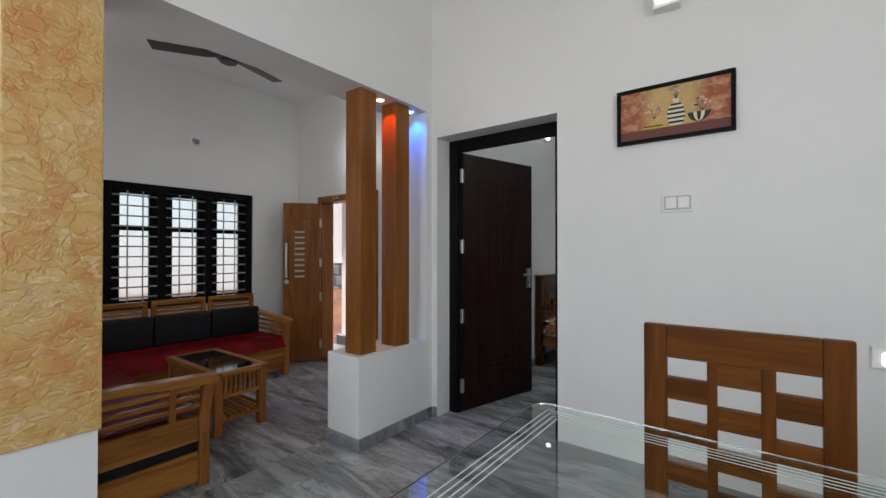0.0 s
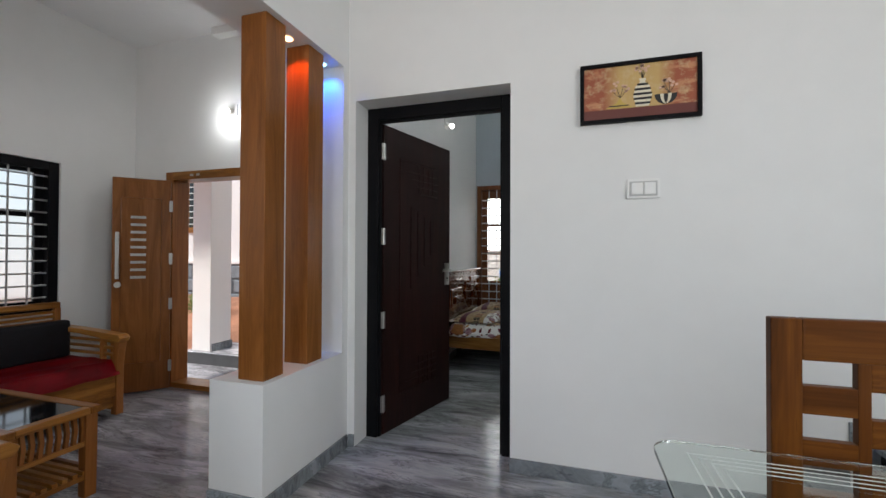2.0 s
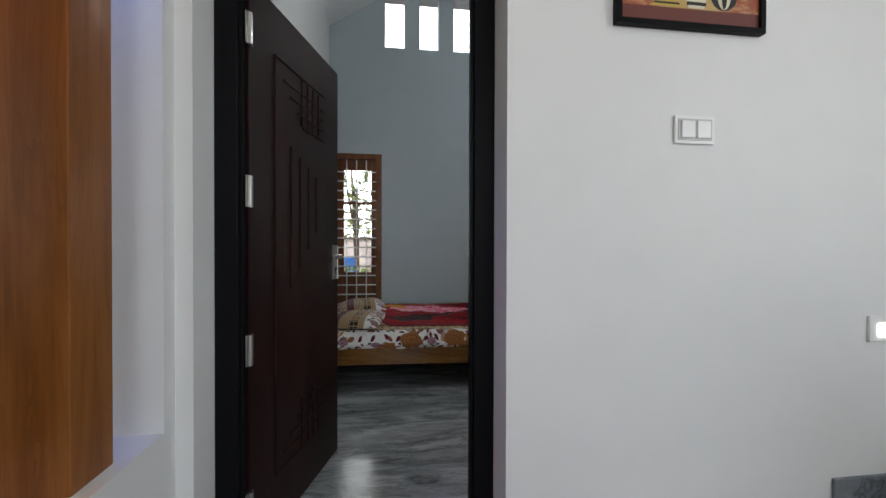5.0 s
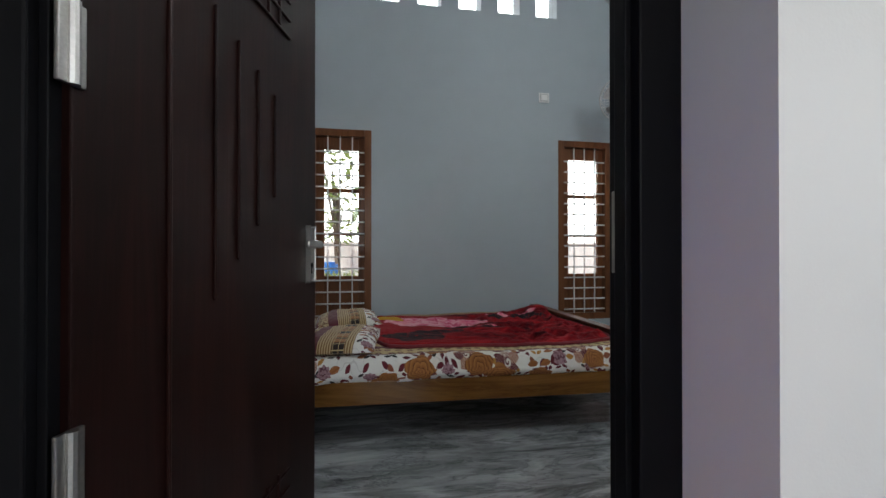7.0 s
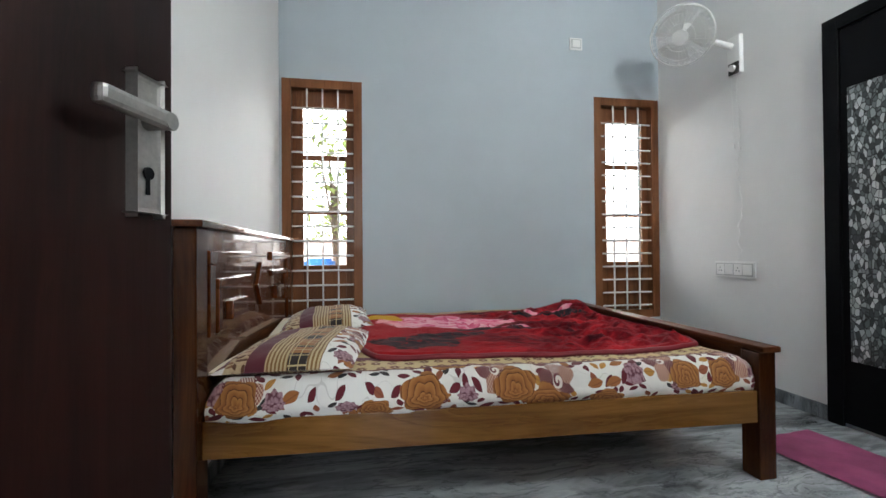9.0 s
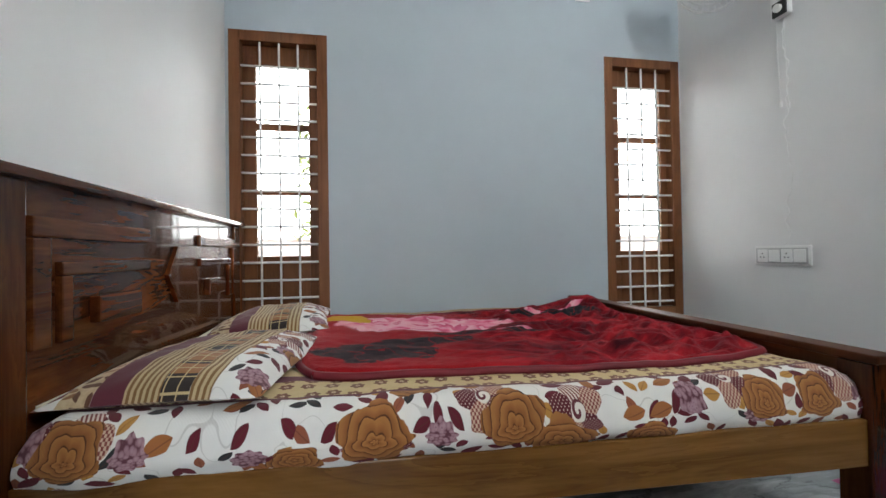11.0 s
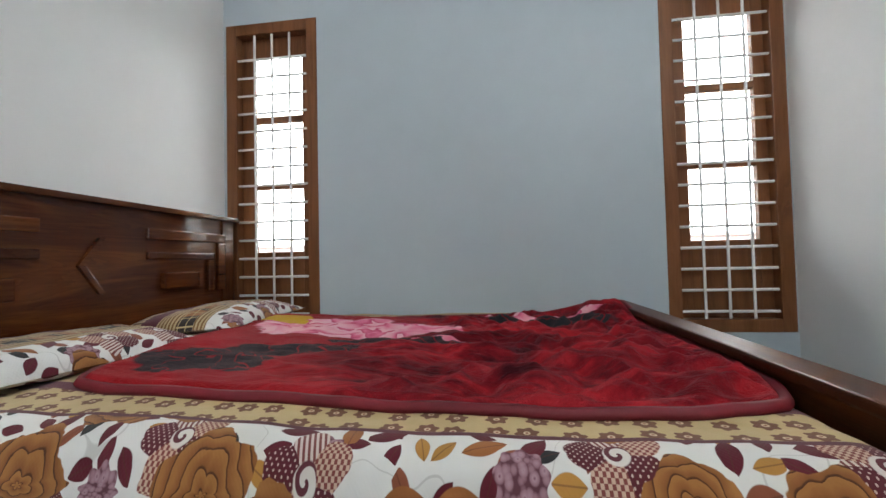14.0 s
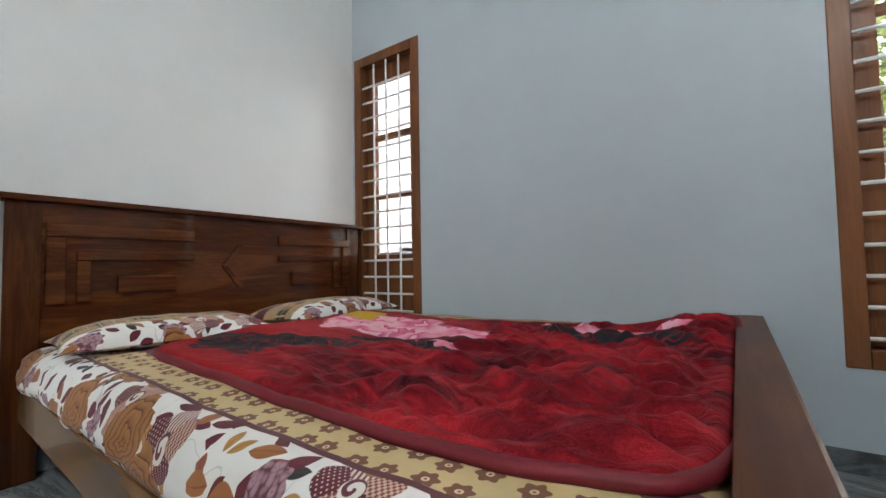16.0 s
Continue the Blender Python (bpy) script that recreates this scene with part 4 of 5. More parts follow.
def blanket_material():
    n = Nodes("crimson_velvet")
    v = n.coords("UV")
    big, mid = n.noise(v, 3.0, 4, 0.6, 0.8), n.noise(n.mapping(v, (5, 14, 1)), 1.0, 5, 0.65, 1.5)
    # crumple shade goes into the colour: dark in the bump's hollows, bright on crests
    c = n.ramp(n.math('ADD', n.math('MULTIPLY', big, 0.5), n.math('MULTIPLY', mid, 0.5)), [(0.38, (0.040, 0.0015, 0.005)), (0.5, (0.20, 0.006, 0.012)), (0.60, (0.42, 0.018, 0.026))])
    x, y, z = n.sep(v)
    w = n.vmath('ADD', v, n.vmath('MULTIPLY', n.vmath('SUBTRACT', n.noise(v, 5, 3, out="Color"), (0.5, 0.5, 0.5)), (0.22, 0.22, 0)))

    def blob(cx, cy, rx, ry):
        o = n.vmath('MULTIPLY', n.vmath('SUBTRACT', w, (cx, cy, 0)), (1 / rx, 1 / ry, 0))
        return n.vmath('LENGTH', o, out=1)

    def paint(c, d, col, e=0.06):
        return n.mix(n.step(d, 1.0, 1.0 - e), c, col)
    # plain scarlet ground round the head end
    c = n.mix(n.math('MULTIPLY', n.step(x, 0.62, 0.42), 0.75), c, (0.37, 0.012, 0.016))
    ink = (0.020, 0.022, 0.026)
    for cx, cy, rx, ry in ((0.24, 0.25, 0.20, 0.15), (0.42, 0.40, 0.18, 0.07), (0.68, 0.52, 0.24, 0.05), (1.15, 1.02, 0.26, 0.07)):
        d = blob(cx, cy, rx, ry)
        veins = n.step(n.math('ABSOLUTE', n.math('SUBTRACT', n.noise(w, 9, 1), 0.5)), 0.012, 0.008)
        c = paint(c, d, n.mix(veins, ink, (0.28, 0.012, 0.016)))
    pink = n.ramp(n.math('FRACT', n.math('MULTIPLY', n.noise(w, 6, 2), 5.0)), [(0.0, (0.60, 0.05, 0.15)), (0.25, (0.80, 0.20, 0.32)), (0.8, (0.88, 0.48, 0.55))])
    for cx, cy, rx, ry in ((0.36, 0.84, 0.29, 0.22), (0.60, 0.77, 0.25, 0.18), (0.80, 0.56, 0.10, 0.03), (1.15, 1.10, 0.22, 0.03)):
        c = paint(c, blob(cx, cy, rx, ry), pink)
    c = paint(c, blob(0.12, 1.02, 0.12, 0.10), (0.62, 0.36, 0.02))
    fine = n.noise(v, 260, 2)
    n.bump(n.math('ADD', mid, n.math('MULTIPLY', fine, 0.25)), 0.9, 0.02)
    return n.done(c, 0.7, Sheen_Weight=0.10, Sheen_Roughness=0.3, Sheen_Tint=(0.9, 0.35, 0.38, 1), Specular_IOR_Level=0.12)


BLANKET = blanket_material()
PIPING = plain("crimson_binding", (0.16, 0.005, 0.014), 0.6, vary=0.2, scale=30)


def lattice(nu, nv, place, uvs):
    """A grid mesh with its own UVs; place(u, v) gives the point."""
    bm = bmesh.new()
    lay = bm.loops.layers.uv.new("UVMap")
    vs = [[bm.verts.new(place(i / nu, j / nv)) for j in range(nv + 1)] for i in range(nu + 1)]
    for i in range(nu):
        for j in range(nv):
            f = bm.faces.new((vs[i][j], vs[i + 1][j], vs[i + 1][j + 1], vs[i][j + 1]))
            for l, (a, b) in zip(f.loops, ((i, j), (i + 1, j), (i + 1, j + 1), (i, j + 1))):
                l[lay].uv = uvs(a / nu, b / nv)
    return bm


def smooth01(t):
    t = max(0.0, min(1.0, t))
    return t * t * (3 - 2 * t)


MX0, MX1, MY0, MY1, MZ0, MZ1 = -1.895, 0.18, 5.71, 7.38, 0.345, 0.468


def mattress_top(x, y):
    """Height of the sheet: a slightly hollow mattress with soft rounded edges and creases."""
    e = min(x - MX0, MX1 - x, (y - MY0) * 1.0, MY1 - y)
    r = 0.07
    drop = 0.0 if e > r else r - math.sqrt(max(0.0, r * r - (r - max(e, 0)) ** 2))
    puff = 0.012 * noise.noise((x * 2.1, y * 2.4, 0.3)) + 0.005 * noise.noise((x * 8, y * 10, 2.3)) - 0.006 * abs(noise.noise((x * 5 + y * 3, y * 9, 6.1)))
    return MZ1 + 0.010 - drop * 0.9 + puff


def lean(x):
    """The near side runs a little askew."""
    return 0.065 * (MX1 - x) / (MX1 - MX0)


def sheet_place(u, v):
    x = MX0 + (MX1 - MX0) * u
    s = v * (0.13 + 1.68 + 0.13)
    if s < 0.13:
        y, k = MY0, s / 0.13
        z = MZ0 + (mattress_top(x, MY0) - MZ0) * k
        out = 0.014 * math.sin(k * math.pi) + 0.012 * noise.noise((x * 6, s * 9, 5.0)) + 0.004 * noise.noise((x * 24, s * 8, 1.0))
        return (x, y - out + lean(x), z)
    if s > 1.81:
        k = (1.94 - s) / 0.13
        return (x, MY1, MZ0 + (mattress_top(x, MY1) - MZ0) * k)
    y = MY0 + (s - 0.13)
    return (x, y + lean(x) * (MY1 - y) / (MY1 - MY0), mattress_top(x, y))


mt = thing("mattress", (-0.86, 6.5, MZ0), "mattress under a cream floral printed cotton bedsheet", "mattress")
part("core", box(MX0 + 0.03, MX1 - 0.03, MY0 + 0.11, MY1 - 0.03, MZ0 - 0.008, MZ1 - 0.06, 0.02), CREAM, mt)
part("bedsheet", lattice(110, 100, sheet_place, lambda u, v: (u * (MX1 - MX0), v * 1.94)), SHEET, mt, "cream cotton with ochre roses and a yellow border", True)


# pillows: soft cushions leaning on the headboard side
def pillow(name, cx, cy, m, label, seed):
    L, W, T = 0.50, 0.66, 0.075
    p = thing(name, (0, 0, 0), label, "pillow", "pillows on the bed", m=m)

    def place(side):
        def f(u, v):
            a, b = u * 2 - 1, v * 2 - 1
            pinch = 1 - 0.06 * (1 - abs(a) ** 2) * abs(b) ** 4 - 0.06 * (1 - abs(b) ** 2) * abs(a) ** 4
            h = max(0.0, (1 - abs(a) ** 3.0)) ** 0.6 * max(0.0, (1 - abs(b) ** 3.4)) ** 0.6
            w = 0.012 * noise.noise((a * 2 + seed, b * 2, 1.0)) + 0.007 * noise.noise((a * 6 + seed, b * 5, 3.0))
            return (a * L / 2 * pinch, b * W / 2 * pinch, side * T * h * (1.0 if side > 0 else 0.35) + w * h)
        return f
    bm = lattice(36, 40, place(1), lambda u, v: (u * L, v * W))
    bm2 = lattice(36, 40, place(-1), lambda u, v: (u * L, v * W))
    part("cover", joined(bm, bm2), PILLOW, p, "", True)
    part("flap", box(-L / 2 - 0.035, -L / 2 + 0.02, -W / 2 + 0.03, W / 2 - 0.03, -0.008, 0.004, 0.002), CREAM, p, "white cotton pillow end")


pillow("pillow", 0, 0, pose(-1.615, 6.13, 0.497, 0, -2, -8), "cream, maroon and gold striped floral pillow", 1.0)
pillow("pillow", 0, 0, pose(-1.60, 6.86, 0.508, 0, -4, 4), "cream, maroon and gold striped floral pillow, plumped", 4.0)

# blanket: corners near-head, near-foot, far-foot, far-head
BC = (Vector((-1.39, 5.935)), Vector((0.182, 5.895)), Vector((0.185, 7.16)), Vector((-1.42, 7.02)))


def blanket_xy(u, v):
    # soften the corners
    def squircle(a, b, k=0.09):
        k *= 0.25 if a > 0 and b > 0 else 1.0
        return a * (1 - k * abs(b) ** 6), b * (1 - k * abs(a) ** 6)
    a, b = squircle(u * 2 - 1, v * 2 - 1)
    u, v = (a + 1) / 2, (b + 1) / 2
    p = BC[0] * (1 - u) * (1 - v) + BC[1] * u * (1 - v) + BC[2] * u * v + BC[3] * (1 - u) * v
    return p + Vector((0, 0.012 * math.sin(u * 5 + 0.5) * (1 - v) + 0.012 * noise.noise((u * 6, v * 6, 8.0))))


def ridge(x, y, z):
    """Creases: sharp crests between soft hollows."""
    return 0.45 - 2.0 * math.sqrt(noise.noise((x, y, z)) ** 2 + 0.008)


def blanket_place(u, v):
    p = blanket_xy(u, v)
    e = min(u * 1.5, (1 - u) * 1.5, v * 1.25, (1 - v) * 1.25)
    rim = smooth01(e / 0.03)
    foot = smooth01((u - 0.3) / 0.45)
    fold = 0.020 * noise.noise((p.x * 4.0 + 0.6 * p.y, p.y * 7.0, 0.0)) + 0.016 * noise.noise((p.x * 9 + 3, p.y * 15, 4.0)) + 0.006 * noise.noise((p.x * 22, p.y * 30, 2.0)) + 0.020 * foot * ridge(p.x * 9 + p.y * 4, p.y * 13 - p.x * 3, 1.7) + 0.009 * foot * ridge(p.x * 19, p.y * 24 + p.x * 6, 5.2) - 0.022 * abs(noise.noise((p.x * 5 + 2.0 * p.y, p.y * 11, 9.0))) + 0.004
    z = mattress_top(min(p.x, 0.09), max(p.y, 5.78)) + 0.006 + 0.020 * rim + max(-0.02, fold * (0.5 + 1.0 * foot)) * smooth01(e / 0.08)
    z += 0.060 * smooth01((u - 0.7) / 0.3) * smooth01((v - 0.78) / 0.22) + 0.02 * smooth01((0.3 - u) / 0.3) * smooth01((v - 0.1) / 0.4)
    return (p.x, p.y, z)


bl = thing("blanket", (-0.6, 6.45, 0.48), "crumpled crimson velvet blanket with a pink rose print", "blanket")
bm = lattice(220, 180, blanket_place, lambda u, v: (u * 1.5, v * 1.25))
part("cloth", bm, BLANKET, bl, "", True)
ring = []
for k in range(241):
    s = (k % 240) / 60
    q = s - int(s)
    u, v = ((q, 0), (1, q), (1 - q, 1), (0, 1 - q))[int(s)]
    x, y, z = blanket_place(u, v)
    ring.append((x, y, z + 0.002))
tube("binding", ring, 0.0125, PIPING, bl, "crimson satin binding")


# ---- bedroom fittings ----
wd = thing("wardrobe", (BX1 + 0.01, 5.5, 0), "black laminate wardrobe door with a pebble-patterned panel", "wardrobe")
WX = BX1 - 0.006
part("frame_post", box(WX - 0.02, WX, 6.04, 6.115, 0.0, 2.13, 0.004), BLACKPAINT, wd)
part("frame_head", box(WX - 0.02, WX, 4.62, 6.04, 2.06, 2.13, 0.004), BLACKPAINT, wd)
wdoor = part("door", box(WX - 0.012, WX, 5.34, 6.035, 0.02, 2.055, 0.003), BLACKPAINT, wd)
part("door", box(WX - 0.012, WX, 4.64, 5.335, 0.02, 2.055, 0.003), BLACKPAINT, wd)
n = Nodes("pebble_print")
v = n.coords()
vo = n.voronoi(n.mapping(v, (1, 60, 30)), 1.0, 'F1', 1.0, None)
c = n.ramp(n.sep(vo.outputs["Color"])[0], [(0.0, (0.02, 0.02, 0.022)), (0.35, (0.10, 0.12, 0.12)), (0.65, (0.30, 0.33, 0.33)), (1.0, (0.66, 0.68, 0.68))])
edge = n.voronoi(n.mapping(v, (1, 60, 30)), 1.0, 'DISTANCE_TO_EDGE')
PEBBLE = n.done(n.mix(n.step(edge, 0.10, 0.02), c, (0.015, 0.015, 0.016)), 0.3)
part("panel", box(WX - 0.017, WX - 0.011, 5.675, 6.0, 0.345, 1.74, 0.002), PEBBLE, wdoor, "grey and white pebble patterned panel")

mat_ = thing("bath_mat", (0.7, 5.7, 0), "pink cloth floor mat beside the bed", "mat", m=pose(0.655, 5.675, 0.0, 0, 0, -83))
bm = lattice(24, 16, lambda u, v: ((u - 0.5) * 0.66, (v - 0.5) * 0.40, 0.010 + 0.004 * noise.noise((u * 6, v * 5, 1))), lambda u, v: (u, v))
bmesh.ops.solidify(bm, geom=bm.faces[:], thickness=0.008)
part("mat_body", bm, PINKMAT, mat_, "", True)

switch_plate("bell_switch", pose(0.322, BY1, 2.61), 0.11, 0.098, ["rocker"], "small white switch plate high on the grey wall")
switch_plate("socket_board", pose(BX1, 6.70, 0.785, 0, 0, -90), 0.315, 0.108, ["socket", "rocker", "socket", "rocker"], "white socket and switch board with a plug")

fan = thing("wall_fan", (BX1, 6.62, 2.2), "white oscillating wall fan with trailing cord", "fan", m=pose(BX1, 6.66, 2.22))
part("bracket", box(-0.035, 0, -0.05, 0.05, -0.14, 0.12, 0.012), PLASTIC, fan)
part("switch_panel", box(-0.045, -0.033, -0.046, 0.03, -0.138, -0.062, 0.003), INK, fan, "black speed switch panel")
part("dial", rod((-0.043, -0.008, -0.10), (-0.062, -0.008, -0.10), 0.021, sides=16), PLASTIC, fan)
part("neck", rod((-0.03, 0.01, 0.05), (-0.12, 0.06, 0.10), 0.022, sides=12), PLASTIC, fan)
FC = Vector((-0.23, 0.22, 0.225))
FD = Vector((-0.62, -0.55, -0.52)).normalized()
part("motor", rod(FC - FD * 0.17, FC - FD * 0.02, 0.052, sides=20, r2=0.072), PLASTIC, fan, "", True)
Q = FD.to_track_quat("Z", "Y")


def ringed(r, h, thick=0.0035, k=40):
    return [FC + Q @ Vector((r * math.cos(2 * math.pi * i / k), r * math.sin(2 * math.pi * i / k), h)) for i in range(k + 1)]


guard = tube("guard", ringed(0.20, 0.045), 0.006, PLASTIC, fan)
for r, h in ((0.195, 0.0), (0.15, 0.09), (0.09, 0.105)):
    tube("guard_ring", ringed(r, h), 0.0025, PLASTIC, guard)
for i in range(36):
    a = 2 * math.pi * i / 36
    tube("guard_wire", [FC + Q @ Vector((r * math.cos(a), r * math.sin(a), h)) for r, h in ((0.05, 0.105), (0.11, 0.10), (0.17, 0.08), (0.20, 0.045), (0.19, 0.0), (0.10, -0.02))], 0.0014, PLASTIC, guard)
part("badge", rod(FC + FD * 0.098, FC + FD * 0.112, 0.05, sides=24), PLASTIC, fan)
for i in range(3):
    a = 2 * math.pi * i / 3
    bm = lattice(8, 5, lambda u, v: tuple(FC + Q @ Vector(((0.04 + 0.13 * u) * math.cos(a + (v - 0.5) * 1.5), (0.04 + 0.13 * u) * math.sin(a + (v - 0.5) * 1.5), 0.045 + 0.03 * (v - 0.5)))), lambda u, v: (u, v))
    bmesh.ops.solidify(bm, geom=bm.faces[:], thickness=0.002)
    part("blade", bm, PLASTIC, fan, "", True)
cable = thing("fan_cable", (BX1, 6.6, 0.8), "thin white cable hanging crookedly down the wall", "cable")
pts = []
for i in range(60):
    t = i / 59
    pts.append((BX1 - 0.008, 6.655 - 0.01 * t + 0.020 * noise.noise((t * 7, 0, 0)) + 0.030 * noise.noise((t * 24, 3, 1)) * smooth01(t * 3) + 0.012 * noise.noise((t * 55, 7, 2)) + 0.015 * math.sin(t * 17) * t + (0.10 * smooth01((t - 0.9) / 0.1)), 2.07 - 1.29 * t))
tube("wire", pts, 0.002, PLASTIC, cable)
for dy, z in ((-0.012, 1.60), (0.03, 1.62)):
    tube("pull_cord", [(BX1 - 0.05, 6.63 + dy, 2.06), (BX1 - 0.04, 6.635 + dy, 1.85), (BX1 - 0.035, 6.63 + dy, z)], 0.0013, PLASTIC, cable)
    part("cord_end", rod((BX1 - 0.035, 6.63 + dy, z), (BX1 - 0.035, 6.63 + dy, z - 0.03), 0.007, sides=10), PLASTIC, cable)

SHIFT[0] = HALL
# ---- dining table and chair ----
dt = thing("dining_table", (0.35, 1.8, 0), "glass-topped dining table with etched border lines", "table")


def rounded(x0, x1, y0, y1, r, k=6):
    out = []
    for cx, cy, a in ((x1 - r, y1 - r, 0), (x0 + r, y1 - r, 90), (x0 + r, y0 + r, 180), (x1 - r, y0 + r, 270)):
        for i in range(k + 1):
            b = radians(a + 90 * i / k)
            out.append((cx + r * math.cos(b), cy + r * math.sin(b)))
    return out


TX0, TX1, TY0, TY1, TZ = -0.43, 0.98, 1.28, 2.112, 0.832
gt = part("glass_top", prism(rounded(TX0, TX1, TY0, TY1, 0.05), TZ - 0.010, TZ, 2, 0.0015), TABLEGLASS, dt, "clear greenish glass top")
gt.visible_shadow = False
part("centre_beam", box(TX0 + 0.42, TX1 - 0.28, TY0 + 0.36, TY0 + 0.44, TZ - 0.14, TZ - 0.06, 0.005), CHAIRWOOD, dt)
ETCH = plain("etched_glass_line", (0.62, 0.68, 0.66), 0.8, relief=0)
for k in range(4):
    d = 0.055 + 0.016 * k
    part("etched_line", box(TX0 + d, TX1 - d, TY1 - d - 0.003, TY1 - d, TZ + 0.0002, TZ + 0.0006), ETCH, dt)
    part("etched_line", box(TX0 + d, TX0 + d + 0.003, TY0 + d, TY1 - d - 0.003, TZ + 0.0002, TZ + 0.0006), ETCH, dt)
for x in (TX0 + 0.42, TX1 - 0.36):
    for y in (TY0 + 0.10, TY1 - 0.42):
        part("leg", box(x, x + 0.08, y, y + 0.08, 0, TZ - 0.011, 0.006), TEAK, dt)

ch = thing("dining_chair", (0.06, 2.1, 0), "varnished teak dining chair with a lattice back", "chair")
CX0, CX1, CY = -0.162, 0.288, 2.258
CT = 1.074
part("back_post", box(CX0, CX0 + 0.059, CY, CY + 0.03, 0, CT, 0.004), CHAIRWOOD_Z, ch)
part("back_post", box(CX1 - 0.058, CX1, CY, CY + 0.03, 0, CT, 0.004), CHAIRWOOD_Z, ch)
part("top_rail", box(CX0 + 0.059, CX1 - 0.058, CY, CY + 0.028, CT - 0.092, CT, 0.004), CHAIRWOOD, ch)
GX = [CX0 + 0.059, CX0 + 0.157, CX0 + 0.180, CX0 + 0.274, CX0 + 0.305, CX1 - 0.058]
for x0, x1 in ((GX[1], GX[2]), (GX[3], GX[4])):
    part("splat", box(x0, x1, CY + 0.003, CY + 0.025, 0.50, CT - 0.092, 0.002), CHAIRWOOD_Z, ch)
for k in range(4):
    z = CT - 0.147 - 0.118 * k
    part("slat", box(GX[0], GX[1], CY + 0.003, CY + 0.025, z - 0.062, z, 0.002), CHAIRWOOD, ch)
    part("slat", box(GX[2], GX[3], CY + 0.003, CY + 0.025, z - 0.004, z + 0.055, 0.002), CHAIRWOOD, ch)
    part("slat", box(GX[4], GX[5], CY + 0.003, CY + 0.025, z - 0.062, z, 0.002), CHAIRWOOD, ch)
part("seat", box(CX0 + 0.01, CX1 - 0.01, 1.85, CY + 0.01, 0.43, 0.46, 0.008), CHAIRWOOD, ch)
for x in (CX0 + 0.01, CX1 - 0.055):
    part("front_leg", box(x, x + 0.045, 1.87, 1.915, 0, 0.43, 0.004), CHAIRWOOD_Z, ch)
for y in (1.88, CY):
    part("seat_rail", box(CX0 + 0.05, CX1 - 0.06, y, y + 0.025, 0.37, 0.43, 0.003), CHAIRWOOD, ch)

# ---- living room: front door ----
fd = thing("front_door_frame", (-3.585, YF + 0.05, 0), "teak front door frame with a raised threshold", "door frame", kind="structure")
part("jamb", box(-4.15, -4.065, YF - 0.012, YF + 0.16, 0, 1.947, 0.005), TEAK, fd)
part("jamb", box(-3.205, -3.12, YF - 0.012, YF + 0.16, 0, 1.947, 0.005), TEAK, fd)
part("head", box(-4.065, -3.205, YF - 0.012, YF + 0.16, 1.873, 1.947, 0.005), TEAK_X, fd)
part("threshold", box(-4.065, -3.205, YF - 0.012, YF + 0.16, 0, 0.045, 0.006), TEAK_X, fd)
for x in (-3.86, -3.79):
    part("bolt_plate", box(x, x + 0.035, YF - 0.018, YF - 0.011, 1.90, 1.918, 0.002), CHROME, fd)
fdoor = thing("front_door", (0, 0, 0), "open teak front door with steel inlays", "door", m=pose(-4.055, YF - 0.035, 0.01, 0, 0, -132))
fleaf = part("leaf", box(0, 0.42, -0.019, 0.019, 0, 1.85, 0.004), TEAK, fdoor)
part("panel", box(0.07, 0.36, 0.019, 0.027, 0.25, 1.68, 0.008), TEAK, fleaf)
part("panel", box(0.07, 0.36, -0.027, -0.019, 0.25, 1.68, 0.008), TEAK, fleaf)
for k in range(9):
    part("inlay", box(0.18, 0.29, 0.0265, 0.0305, 0.98 + 0.065 * k, 1.002 + 0.065 * k, 0.002), CHROME, fleaf, "polished steel inlay strip")
bm = box(0.365, 0.392, 0.04, 0.062, 0.98, 1.38, 0.006)
rod((0.378, 0.018, 1.03), (0.378, 0.045, 1.03), 0.008, bm)
rod((0.378, 0.018, 1.33), (0.378, 0.045, 1.33), 0.008, bm)
part("pull_handle", bm, CHROME, fleaf, "long steel pull handle")
part("lock", disc((0.378, 0.023, 0.93), (0, 1, 0), 0.025, 0.016), CHROME, fleaf)
for z in (0.2, 0.75, 1.15, 1.62):
    part("hinge", box(-0.014, 0.012, 0.014, 0.024, z - 0.05, z + 0.05, 0.002), CHROME, fdoor)

lb = thing("cable_box", (-3.38, YF, 3.09), "white boxed ledge high above the front door", "box")
part("case", box(-3.56, -3.20, YF - 0.09, YF - 0.002, 3.085, 3.149, 0.006), PLASTIC, lb)

